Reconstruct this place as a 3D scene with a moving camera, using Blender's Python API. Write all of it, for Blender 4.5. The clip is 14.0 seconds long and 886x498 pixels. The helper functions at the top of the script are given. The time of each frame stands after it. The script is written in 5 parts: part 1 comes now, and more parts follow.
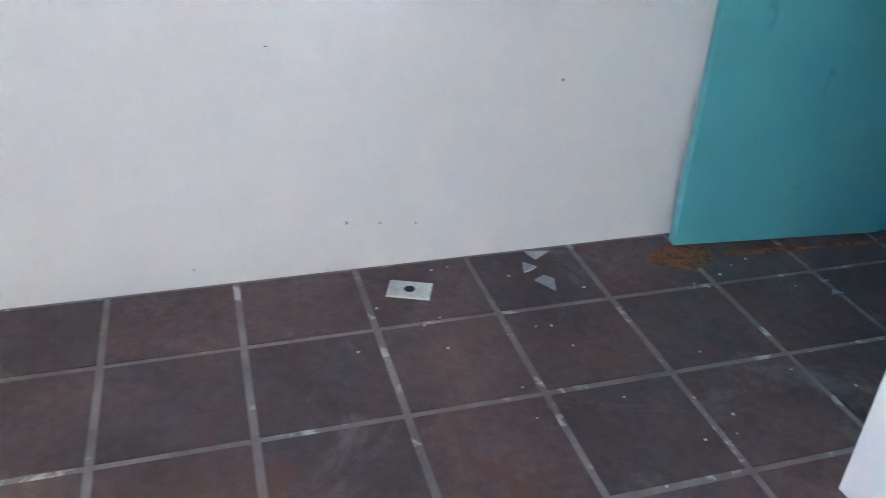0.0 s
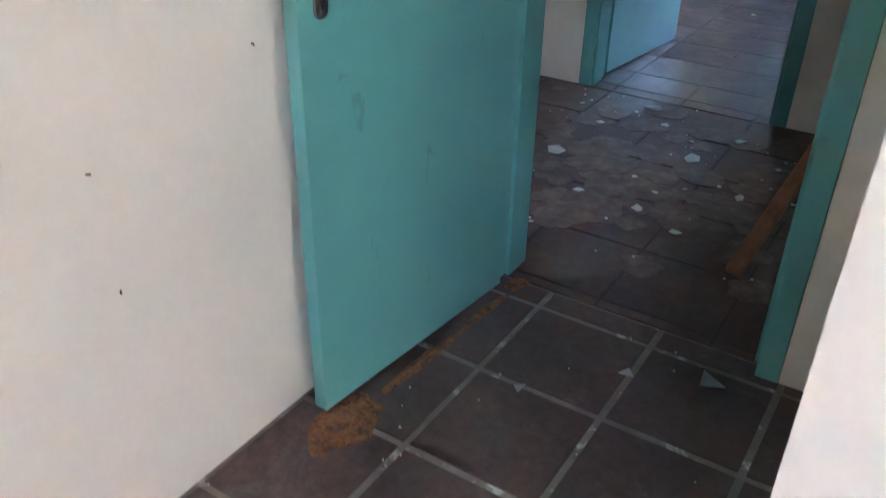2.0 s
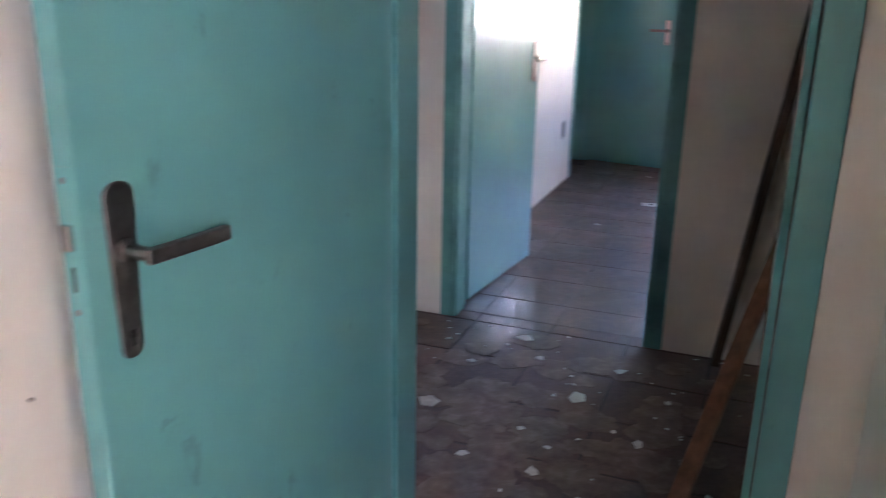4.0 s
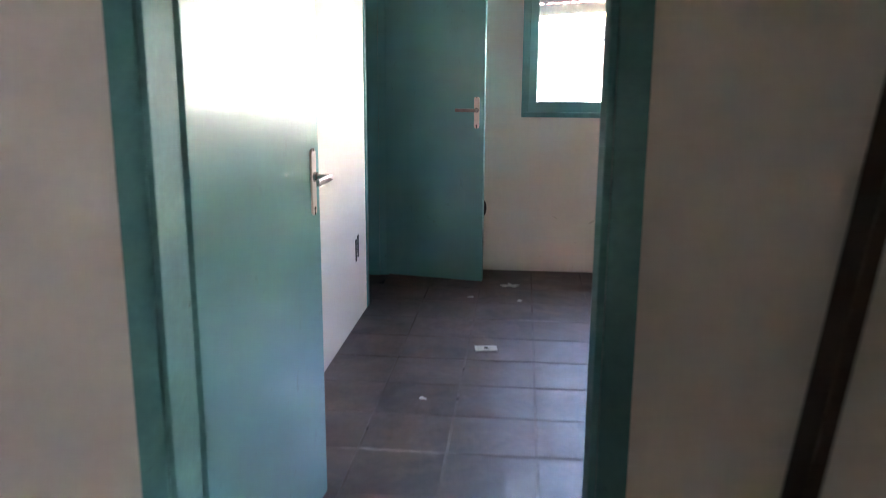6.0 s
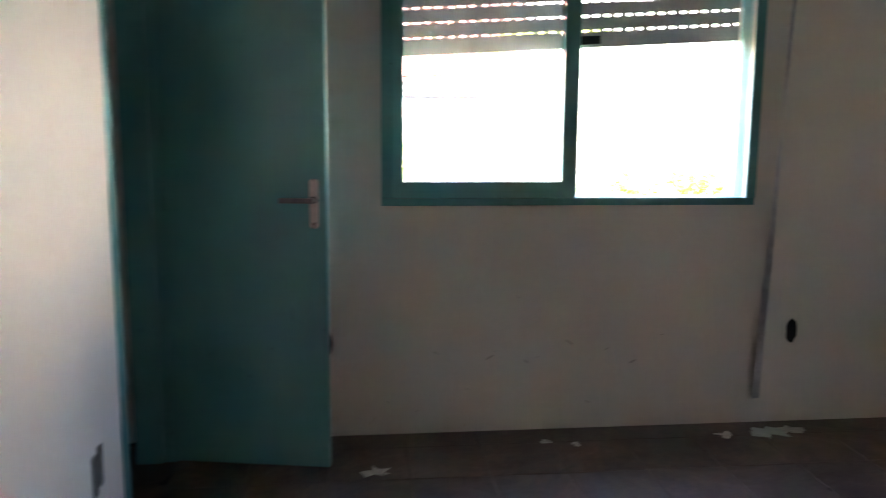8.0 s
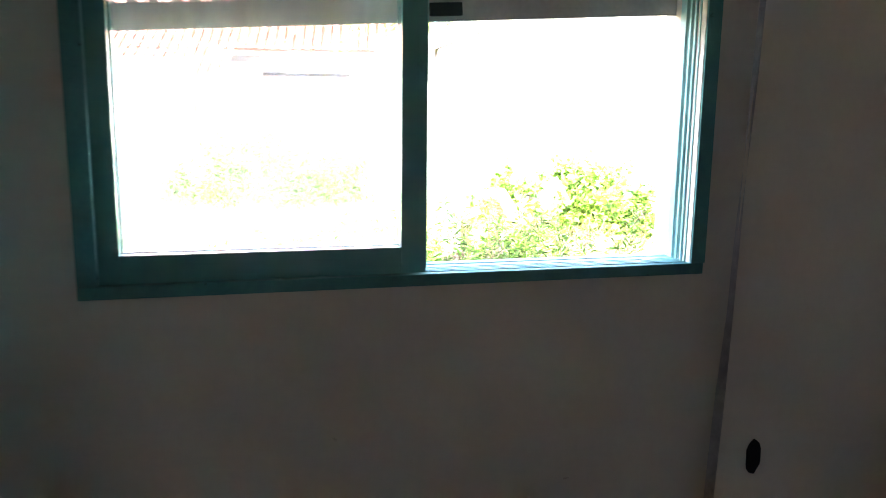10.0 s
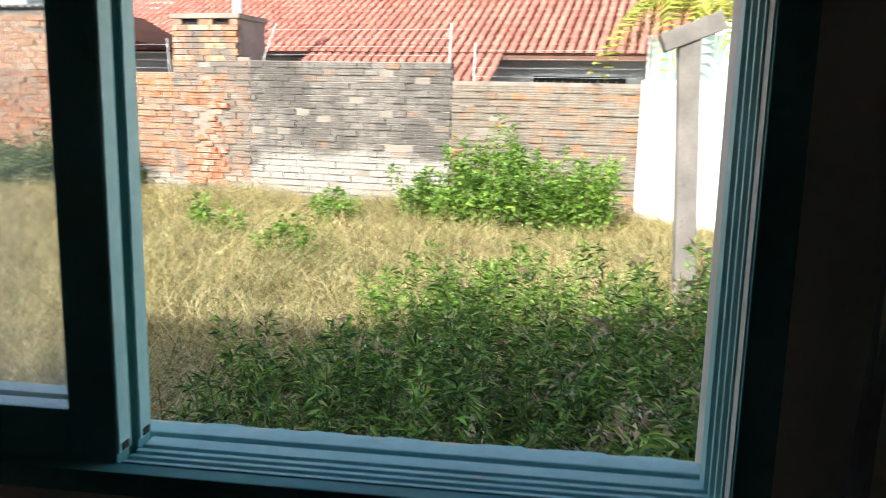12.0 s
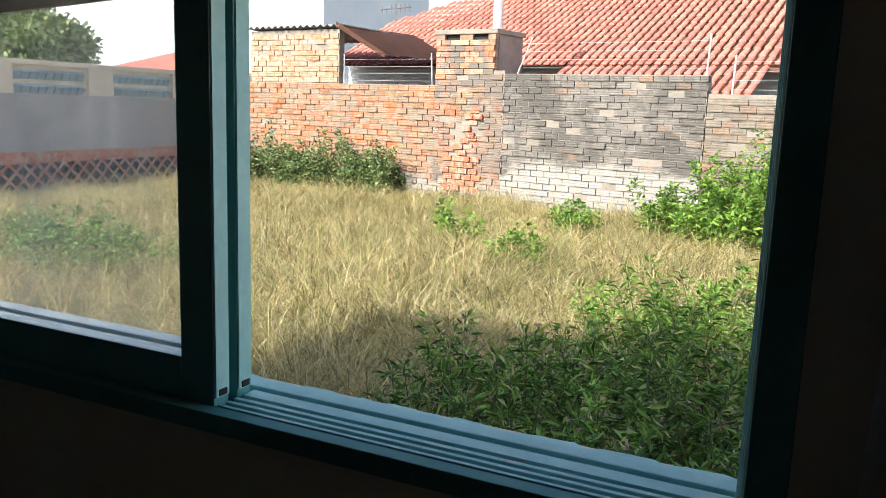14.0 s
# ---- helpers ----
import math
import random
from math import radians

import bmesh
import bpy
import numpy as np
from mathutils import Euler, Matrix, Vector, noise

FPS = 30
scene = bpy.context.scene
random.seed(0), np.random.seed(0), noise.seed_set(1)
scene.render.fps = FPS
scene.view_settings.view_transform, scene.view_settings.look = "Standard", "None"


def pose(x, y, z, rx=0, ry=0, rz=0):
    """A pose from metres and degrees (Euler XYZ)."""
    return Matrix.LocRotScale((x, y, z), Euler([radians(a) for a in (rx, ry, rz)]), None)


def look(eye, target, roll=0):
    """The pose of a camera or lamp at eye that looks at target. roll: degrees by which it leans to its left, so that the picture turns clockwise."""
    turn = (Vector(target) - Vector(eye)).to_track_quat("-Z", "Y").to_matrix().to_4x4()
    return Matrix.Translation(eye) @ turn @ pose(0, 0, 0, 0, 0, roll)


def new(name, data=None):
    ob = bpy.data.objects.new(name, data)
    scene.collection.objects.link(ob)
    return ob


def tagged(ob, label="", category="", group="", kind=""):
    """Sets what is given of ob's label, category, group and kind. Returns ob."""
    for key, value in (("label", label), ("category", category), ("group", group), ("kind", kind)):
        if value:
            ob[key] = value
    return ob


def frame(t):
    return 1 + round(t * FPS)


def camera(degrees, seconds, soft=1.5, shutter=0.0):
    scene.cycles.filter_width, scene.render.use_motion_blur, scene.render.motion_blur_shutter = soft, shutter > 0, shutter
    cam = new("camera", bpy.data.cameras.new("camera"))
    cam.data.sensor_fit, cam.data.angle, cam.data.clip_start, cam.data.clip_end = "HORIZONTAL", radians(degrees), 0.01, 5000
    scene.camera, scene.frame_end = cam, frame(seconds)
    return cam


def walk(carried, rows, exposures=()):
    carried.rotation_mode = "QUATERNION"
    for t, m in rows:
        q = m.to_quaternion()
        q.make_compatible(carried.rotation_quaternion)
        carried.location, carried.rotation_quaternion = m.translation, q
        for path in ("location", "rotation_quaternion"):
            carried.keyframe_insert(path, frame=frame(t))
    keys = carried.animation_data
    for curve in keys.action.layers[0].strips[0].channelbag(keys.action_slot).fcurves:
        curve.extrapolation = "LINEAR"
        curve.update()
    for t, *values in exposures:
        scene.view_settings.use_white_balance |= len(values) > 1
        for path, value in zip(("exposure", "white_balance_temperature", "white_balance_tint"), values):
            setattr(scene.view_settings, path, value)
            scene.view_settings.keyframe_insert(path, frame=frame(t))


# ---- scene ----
cam = camera(57.03, 14.0, soft=0.85, shutter=0.4)
walk(cam, [
    (0, look((1.834, -1.262, 1.164), (0.190, -0.744, 0.149), 2.72)),
    (0.5, look((1.790, -1.166, 1.122), (0.250, -0.419, 0.088), 2.62)),
    (0.8, look((1.598, -1.131, 1.191), (0.276, -0.156, 0.049), 2.22)),
    (1, look((1.504, -1.110, 1.115), (0.261, 0.041, 0.051), 2.75)),
    (1.5, look((1.213, -1.049, 1.141), (0.248, 0.349, 0.084), 2.83)),
    (2, look((1.020, -1.027, 1.235), (0.099, 0.424, 0.212), 1.10)),
    (2.5, look((0.984, -1.018, 1.290), (0.018, 0.577, 0.567), 0.22)),
    (3, look((0.980, -1.009, 1.299), (0.044, 0.656, 0.705), 0.90)),
    (3.5, look((0.924, -0.952, 1.292), (0.008, 0.721, 0.691), 0.55)),
    (4, look((0.768, -0.681, 1.286), (0.084, 1.102, 0.690), 1.04)),
    (4.2, look((0.687, -0.597, 1.357), (0.171, 1.235, 0.743), 1.98)),
    (6.3, look((0.272, 1.293, 1.307), (0.085, 3.246, 0.922), 0.43)),
    (6.5, look((0.233, 1.518, 1.308), (0.032, 3.476, 0.957), 0.57)),
    (7, look((0.164, 1.900, 1.323), (-0.051, 3.861, 0.994), 0.49)),
    (7.5, look((0.121, 2.308, 1.360), (0.016, 4.280, 1.042), 0.24)),
    (8, look((0.187, 2.776, 1.333), (0.408, 4.741, 1.032), 0.44)),
    (8.5, look((0.238, 3.139, 1.337), (0.729, 5.056, 1.045), 0.89)),
    (8.7, look((0.254, 3.291, 1.358), (0.781, 5.198, 1.065), 0.81)),
    (10.8, look((1.098, 4.653, 1.484), (1.488, 6.575, 1.091), -0.10)),
    (11, look((1.209, 4.769, 1.478), (1.493, 6.717, 1.128), 0.10)),
    (11.5, look((1.427, 5.046, 1.486), (1.463, 7.014, 1.132), 1.00)),
    (12, look((1.679, 5.272, 1.497), (1.427, 7.223, 1.138), 1.40)),
    (12.5, look((1.859, 5.4, 1.49), (1.322, 7.295, 1.142), 1.70)),
    (13, look((1.919, 5.339, 1.482), (1.172, 7.163, 1.141), 2.10)),
    (13.5, look((1.953, 5.291, 1.483), (1.126, 7.08, 1.144), 2.00)),
    (14, look((1.955, 5.282, 1.486), (1.104, 7.058, 1.141), 2.00)),
], exposures=[(0, 6.2, 4850, 7), (0.5, 6.1, 5600, 12), (1.0, 6.2, 5550, 9), (1.5, 6.15, 5750, 10), (2.0, 6.4, 5700, 12), (2.5, 6.72, 5700, 14), (3, 6.40, 5850, 20), (3.6, 6.32, 6050, 28), (4.2, 6.45, 6250, 28), (6.3, 6.25, 6700, 22), (7.0, 5.55, 6850, 24), (8.0, 5.15, 6650, 16), (8.7, 5.20, 6700, 16), (10.8, 2.80, 6300, 8), (11.1, 2.10, 6300, 6), (11.6, 1.50, 6400, 6), (12.2, 1.22, 6350, 5), (14, 1.18, 6350, 6)])

# ---- world and lights ----
world = bpy.data.worlds.new("world")
scene.world = world
world.use_nodes = True
wn = world.node_tree.nodes
sky = wn.new("ShaderNodeTexSky")
sky.sky_type = 'NISHITA'
sky.sun_disc = False
sky.sun_elevation = radians(36)
sky.sun_rotation = radians(203)
sky.dust_density = 3.5
world.node_tree.links.new(sky.outputs[0], wn["Background"].inputs[0])
wn["Background"].inputs[1].default_value = 0.15

sun_data = bpy.data.lights.new("sun", 'SUN')
sun_data.energy = 3.7
sun_data.angle = radians(0.53)
sun_data.color = (1.0, 0.94, 0.84)
sun = new("sun", sun_data)
sun.matrix_world = look((0, 0, 0), (0.32, 0.78, -0.61))

def window_lamp(name, m, sx, sy, watts, colour):
    d = bpy.data.lights.new(name, 'AREA')
    d.shape, d.size, d.size_y, d.energy, d.color = 'RECTANGLE', sx, sy, watts, colour
    ob = new(name, d)
    ob.matrix_world = m
    return ob

window_lamp("window_daylight", look((2.4, -3.17, 1.6), (1.3, 0, 0.9)), 0.56, 0.56, 0.11, (0.93, 0.94, 1.0))

# ---- materials ----
def mat(name):
    m = bpy.data.materials.new(name)
    m.use_nodes = True
    return m, m.node_tree.nodes, m.node_tree.links, m.node_tree.nodes["Principled BSDF"]

def ramp(n, stops):
    r = n.new("ShaderNodeValToRGB")
    e = r.color_ramp.elements
    while len(e) < len(stops):
        e.new(0.5)
    for k, (p, c) in enumerate(stops):
        e[k].position = p
        e[k].color = (*c, 1) if len(c) == 3 else c
    return r

def noise_tex(n, l, scale, detail=4, rough=0.55, src=None, distort=0.0):
    t = n.new("ShaderNodeTexNoise")
    t.inputs["Scale"].default_value = scale
    t.inputs["Detail"].default_value = detail
    t.inputs["Roughness"].default_value = rough
    t.inputs["Distortion"].default_value = distort
    if src:
        l.new(src, t.inputs["Vector"])
    return t

def position(n, l, scale=(1, 1, 1)):
    g = n.new("ShaderNodeNewGeometry")
    m = n.new("ShaderNodeMapping")
    m.inputs["Scale"].default_value = scale
    l.new(g.outputs["Position"], m.inputs["Vector"])
    return m.outputs["Vector"]

def mixc(n, l, a, b, fac, mode='MIX'):
    x = n.new("ShaderNodeMix")
    x.data_type, x.blend_type = 'RGBA', mode
    for sock, v in ((x.inputs[6], a), (x.inputs[7], b), (x.inputs[0], fac)):
        if isinstance(v, (int, float)):
            sock.default_value = v
        elif isinstance(v, tuple):
            sock.default_value = (*v, 1)
        else:
            l.new(v, sock)
    return x.outputs[2]

def bump(n, l, p, height, strength, dist=0.01):
    b = n.new("ShaderNodeBump")
    b.inputs["Strength"].default_value = strength
    b.inputs["Distance"].default_value = dist
    l.new(height, b.inputs["Height"])
    l.new(b.outputs[0], p.inputs["Normal"])

def surface(name, base, dark, scale=6.0, rough=0.6, metal=0.0, relief=0.2, fine=60.0, spots=None, spot_scale=14.0, spot_at=0.68, stretch=(1, 1, 1), vary=0.0, island=False, coat=0.0, spec=0.5, grain=0.6):
    """Two-scale coloured surface: broad tone changes, fine grain, optional spots of dirt or wear."""
    m, n, l, p = mat(name)
    pos = position(n, l, stretch)
    big = noise_tex(n, l, scale, 5, 0.6, pos)
    r = ramp(n, [(0.32, dark), (0.68, base)])
    l.new(big.outputs[0], r.inputs[0])
    col = r.outputs[0]
    small = noise_tex(n, l, fine, 3, 0.6, pos)
    g = ramp(n, [(0.25, (0.86, 0.86, 0.86)), (0.75, (1.08, 1.08, 1.08))])
    l.new(small.outputs[0], g.inputs[0])
    col = mixc(n, l, col, g.outputs[0], grain, 'MULTIPLY')
    if spots:
        s = noise_tex(n, l, spot_scale, 6, 0.65, pos, 0.4)
        sr = ramp(n, [(spot_at, (0, 0, 0)), (min(spot_at + 0.07, 1), (1, 1, 1))])
        l.new(s.outputs[0], sr.inputs[0])
        col = mixc(n, l, col, spots, sr.outputs[0])
    if vary:
        if island:
            o = n.new("ShaderNodeNewGeometry").outputs["Random Per Island"]
        else:
            o = n.new("ShaderNodeObjectInfo").outputs["Random"]
        vr = ramp(n, [(0, (1 - vary, 1 - vary, 1 - vary)), (1, (1 + vary, 1 + vary * 0.9, 1 + vary * 0.8))])
        l.new(o, vr.inputs[0])
        col = mixc(n, l, col, vr.outputs[0], 1.0, 'MULTIPLY')
    l.new(col, p.inputs["Base Color"])
    rr = n.new("ShaderNodeMapRange")
    rr.inputs[3].default_value, rr.inputs[4].default_value = max(rough - 0.08, 0.02), min(rough + 0.1, 1)
    l.new(big.outputs[0], rr.inputs[0])
    l.new(rr.outputs[0], p.inputs["Roughness"])
    p.inputs["Metallic"].default_value = metal
    p.inputs["Specular IOR Level"].default_value = spec
    if coat:
        p.inputs["Coat Weight"].default_value = coat
        p.inputs["Coat Roughness"].default_value = 0.08
    bump(n, l, p, small.outputs[0], relief, 0.004)
    return m

M = {}
M["plaster"] = surface("cream_wall_paint", (0.73, 0.675, 0.61), (0.69, 0.64, 0.57), 1.3, 0.62, relief=0.025, fine=45, grain=0.2, spots=(0.62, 0.56, 0.49), spot_scale=6.5, spot_at=0.74)
M["ceiling"] = surface("white_ceiling_paint", (0.80, 0.79, 0.76), (0.74, 0.73, 0.70), 1.0, 0.8)
M["bath"] = surface("white_bath_wall_paint", (0.78, 0.77, 0.78), (0.70, 0.69, 0.71), 3.0, 0.5)

def teal_paint():
    m, n, l, p = mat("teal_gloss_paint")
    pos = position(n, l)
    big = noise_tex(n, l, 2.5, 4, 0.6, pos)
    r = ramp(n, [(0.3, (0.118, 0.345, 0.345)), (0.7, (0.14, 0.395, 0.39))])
    l.new(big.outputs[0], r.inputs[0])
    brush = noise_tex(n, l, 30, 3, 0.6, position(n, l, (6, 6, 0.35)))
    s = noise_tex(n, l, 16, 6, 0.7, position(n, l, (1, 1, 0.6)), 0.5)
    sr = ramp(n, [(0.64, (0, 0, 0)), (0.71, (1, 1, 1))])
    l.new(s.outputs[0], sr.inputs[0])
    fac = n.new("ShaderNodeMath")
    fac.operation = 'MULTIPLY'
    fac.inputs[1].default_value = 0.33
    l.new(sr.outputs[0], fac.inputs[0])
    l.new(mixc(n, l, r.outputs[0], (0.06, 0.14, 0.13), fac.outputs[0]), p.inputs["Base Color"])
    p.inputs["Roughness"].default_value = 0.3
    p.inputs["Specular IOR Level"].default_value = 0.2
    p.inputs["Coat Weight"].default_value = 0.9
    p.inputs["Coat Roughness"].default_value = 0.035
    bump(n, l, p, brush.outputs[0], 0.07, 0.002)
    b2 = n.new("ShaderNodeBump")
    b2.inputs["Strength"].default_value, b2.inputs["Distance"].default_value = 0.12, 0.002
    l.new(brush.outputs[0], b2.inputs["Height"])
    l.new(b2.outputs[0], p.inputs["Coat Normal"])
    return m
M["teal"] = teal_paint()
M["teal_matte"] = surface("worn_dull_teal_paint", (0.12, 0.34, 0.335), (0.09, 0.27, 0.265), 5, 0.6, relief=0.15, spots=(0.05, 0.10, 0.10), spot_scale=22, spot_at=0.66, spec=0.2)
M["steel"] = surface("worn_brushed_steel", (0.25, 0.23, 0.22), (0.13, 0.12, 0.115), 18, 0.36, metal=0.9, relief=0.1, fine=200, spots=(0.12, 0.10, 0.09), spot_scale=60)
M["chrome"] = surface("bright_plated_metal", (0.55, 0.52, 0.50), (0.42, 0.40, 0.38), 14, 0.25, metal=0.9, relief=0.05, fine=150)
M["ivory"] = surface("ivory_handle_plate", (0.76, 0.69, 0.63), (0.66, 0.58, 0.52), 25, 0.4, relief=0.05)
M["black"] = surface("black_recess", (0.02, 0.018, 0.017), (0.01, 0.01, 0.01), 20, 0.8)

def tile_mat(name, a, b, c, dust, dust_at, gloss=0.42, spec=0.5, grime=0.0):
    m, n, l, p = mat(name)
    pos = position(n, l)
    big = noise_tex(n, l, 3.2, 6, 0.62, pos, 0.4)
    r = ramp(n, [(0.3, a), (0.52, b), (0.72, c)])
    l.new(big.outputs[0], r.inputs[0])
    o = n.new("ShaderNodeObjectInfo")
    vr = ramp(n, [(0, (0.80, 0.81, 0.83)), (0.5, (0.92, 0.92, 0.92)), (1, (1.08, 1.0, 0.96))])
    l.new(o.outputs["Random"], vr.inputs[0])
    col = mixc(n, l, r.outputs[0], vr.outputs[0], 1.0, 'MULTIPLY')
    st = noise_tex(n, l, 6, 7, 0.72, pos, 0.15)
    sr = ramp(n, [(0.52, (0, 0, 0)), (0.72, (0.9, 0.9, 0.9))])
    l.new(st.outputs[0], sr.inputs[0])
    col = mixc(n, l, col, (0.045, 0.034, 0.031), sr.outputs[0])
    du = noise_tex(n, l, 2.3, 7, 0.75, pos, 0.8)
    dr = ramp(n, [(dust_at, (0, 0, 0)), (dust_at + 0.2, (0.75, 0.75, 0.75))])
    l.new(du.outputs[0], dr.inputs[0])
    col = mixc(n, l, col, dust, dr.outputs[0])
    mot = ramp(n, [(0.3, (0.62, 0.62, 0.62)), (0.5, (1.0, 1.0, 1.0)), (0.72, (1.4, 1.38, 1.36))])
    l.new(noise_tex(n, l, 34, 6, 0.72, pos, 0.3).outputs[0], mot.inputs[0])
    col = mixc(n, l, col, mot.outputs[0], 0.8, 'MULTIPLY')
    if grime:
        gm = ramp(n, [(0.50, (0, 0, 0)), (0.62, (grime,) * 3)])
        l.new(noise_tex(n, l, 2.1, 8, 0.72, pos, 1.1).outputs[0], gm.inputs[0])
        col = mixc(n, l, col, (0.022, 0.016, 0.016), gm.outputs[0])
    rust = noise_tex(n, l, 5.0, 3, 0.5, pos, 0.9)
    rr = ramp(n, [(0.64, (0, 0, 0)), (0.71, (0.6, 0.6, 0.6))])
    l.new(rust.outputs[0], rr.inputs[0])
    col = mixc(n, l, col, (0.12, 0.05, 0.028), rr.outputs[0])
    l.new(col, p.inputs["Base Color"])
    ro = ramp(n, [(0.35, (gloss, gloss, gloss)), (0.7, (gloss + 0.3,) * 3)])
    l.new(du.outputs[0], ro.inputs[0])
    l.new(ro.outputs[0], p.inputs["Roughness"])
    p.inputs["Specular IOR Level"].default_value = spec
    fine = noise_tex(n, l, 70, 4, 0.6, pos)
    bump(n, l, p, fine.outputs[0], 0.22, 0.004)
    return m
M["tile"] = tile_mat("dirty_brown_floor_tile", (0.075, 0.050, 0.045), (0.105, 0.068, 0.060), (0.145, 0.09, 0.078), (0.24, 0.215, 0.205), 0.55)
M["tile_hall"] = tile_mat("grimy_hall_floor_tile", (0.062, 0.030, 0.023), (0.10, 0.052, 0.040), (0.15, 0.088, 0.072), (0.24, 0.175, 0.155), 0.54, 0.38, 0.6)
M["tile_b"] = tile_mat("worn_glossy_brown_floor_tile", (0.070, 0.036, 0.028), (0.100, 0.055, 0.045), (0.13, 0.076, 0.064), (0.20, 0.145, 0.135), 0.57, 0.37, 0.95, 0.7)
M["grout_b"] = surface("dust_filled_joints", (0.22, 0.175, 0.165), (0.10, 0.075, 0.07), 3.5, 0.8, relief=0.4, fine=120, spots=(0.03, 0.025, 0.025), spot_scale=5, spot_at=0.60)
M["grout"] = surface("pale_cement_grout", (0.31, 0.27, 0.245), (0.17, 0.14, 0.125), 7, 0.85, relief=0.5, fine=120, spots=(0.58, 0.55, 0.53), spot_scale=11, spot_at=0.575)
M["grout_dark"] = surface("dark_cement_grout", (0.10, 0.085, 0.08), (0.05, 0.042, 0.04), 6, 0.85, relief=0.5, fine=120, spots=(0.42, 0.40, 0.38), spot_scale=7, spot_at=0.72)
M["screed"] = surface("dirty_white_floor", (0.62, 0.58, 0.60), (0.40, 0.37, 0.39), 9, 0.7, relief=0.3, spots=(0.05, 0.045, 0.045), spot_scale=17, spot_at=0.62)
M["wood_dark"] = surface("dark_stained_timber", (0.075, 0.035, 0.02), (0.04, 0.02, 0.012), 3, 0.55, stretch=(8, 8, 0.7), relief=0.3)
M["wood"] = surface("orange_brown_timber", (0.30, 0.12, 0.06), (0.17, 0.065, 0.03), 4, 0.6, stretch=(8, 8, 1), relief=0.35)
M["white_board"] = surface("white_laminate_board", (0.74, 0.73, 0.75), (0.66, 0.65, 0.67), 3, 0.35)
M["green_board"] = surface("dusty_dark_green_board", (0.13, 0.16, 0.13), (0.08, 0.105, 0.09), 5, 0.5, spots=(0.25, 0.26, 0.22), spot_scale=11)
M["shutter"] = surface("beige_shutter_slats", (0.64, 0.59, 0.54), (0.54, 0.50, 0.46), 3, 0.5)
M["strap"] = surface("grey_woven_strap", (0.58, 0.56, 0.56), (0.44, 0.42, 0.43), 30, 0.7, fine=300)
M["chip"] = surface("white_plaster_chip", (0.74, 0.73, 0.68), (0.55, 0.54, 0.50), 30, 0.8, relief=0.4)
M["paper"] = surface("greenish_white_paint_flake", (0.62, 0.70, 0.66), (0.50, 0.56, 0.52), 25, 0.6)
M["shard"] = surface("grey_ceramic_shard", (0.42, 0.42, 0.45), (0.30, 0.30, 0.33), 25, 0.4)
def crust_mat():
    m, n, l, p = mat("flaking_cement_crust")
    pos = position(n, l)
    a = noise_tex(n, l, 9, 5, 0.6, pos, 0.4)
    c = ramp(n, [(0.3, (0.10, 0.064, 0.053)), (0.52, (0.165, 0.118, 0.103)), (0.75, (0.27, 0.215, 0.195))])
    l.new(noise_tex(n, l, 14, 6, 0.7, pos, 0.3).outputs[0], c.inputs[0])
    l.new(c.outputs[0], p.inputs["Base Color"])
    p.inputs["Roughness"].default_value = 0.7
    bump(n, l, p, a.outputs[0], 0.4, 0.004)
    return m
M["crust"] = crust_mat()
def dust_mat():
    m, n, l, p = mat("orange_wood_dust")
    pos = position(n, l)
    a = noise_tex(n, l, 26, 7, 0.8, pos, 0.2)
    r = ramp(n, [(0.28, (0.1, 0.1, 0.1)), (0.52, (0.95, 0.95, 0.95))])
    l.new(a.outputs[0], r.inputs[0])
    c = ramp(n, [(0.3, (0.20, 0.085, 0.035)), (0.7, (0.34, 0.16, 0.07))])
    l.new(noise_tex(n, l, 90, 4, 0.6, pos).outputs[0], c.inputs[0])
    l.new(c.outputs[0], p.inputs["Base Color"])
    p.inputs["Roughness"].default_value = 0.95
    l.new(r.outputs[0], p.inputs["Alpha"])
    return m
M["sawdust"] = dust_mat()
# window teal twice: lightened as if daylit, darkened as if in a groove's shade
M["sill"] = surface("flaking_daylit_teal_sill_paint", (0.40, 0.70, 0.70), (0.31, 0.60, 0.61), 7, 0.5, relief=0.2, spots=(0.55, 0.57, 0.58), spot_scale=18, spot_at=0.66)
M["groove"] = surface("shaded_teal_groove", (0.05, 0.21, 0.225), (0.03, 0.14, 0.15), 9, 0.7, relief=0.2, spec=0.1)
M["sill_edge"] = surface("pink_clay_sill", (0.55, 0.33, 0.28), (0.44, 0.25, 0.21), 9, 0.8, relief=0.4)

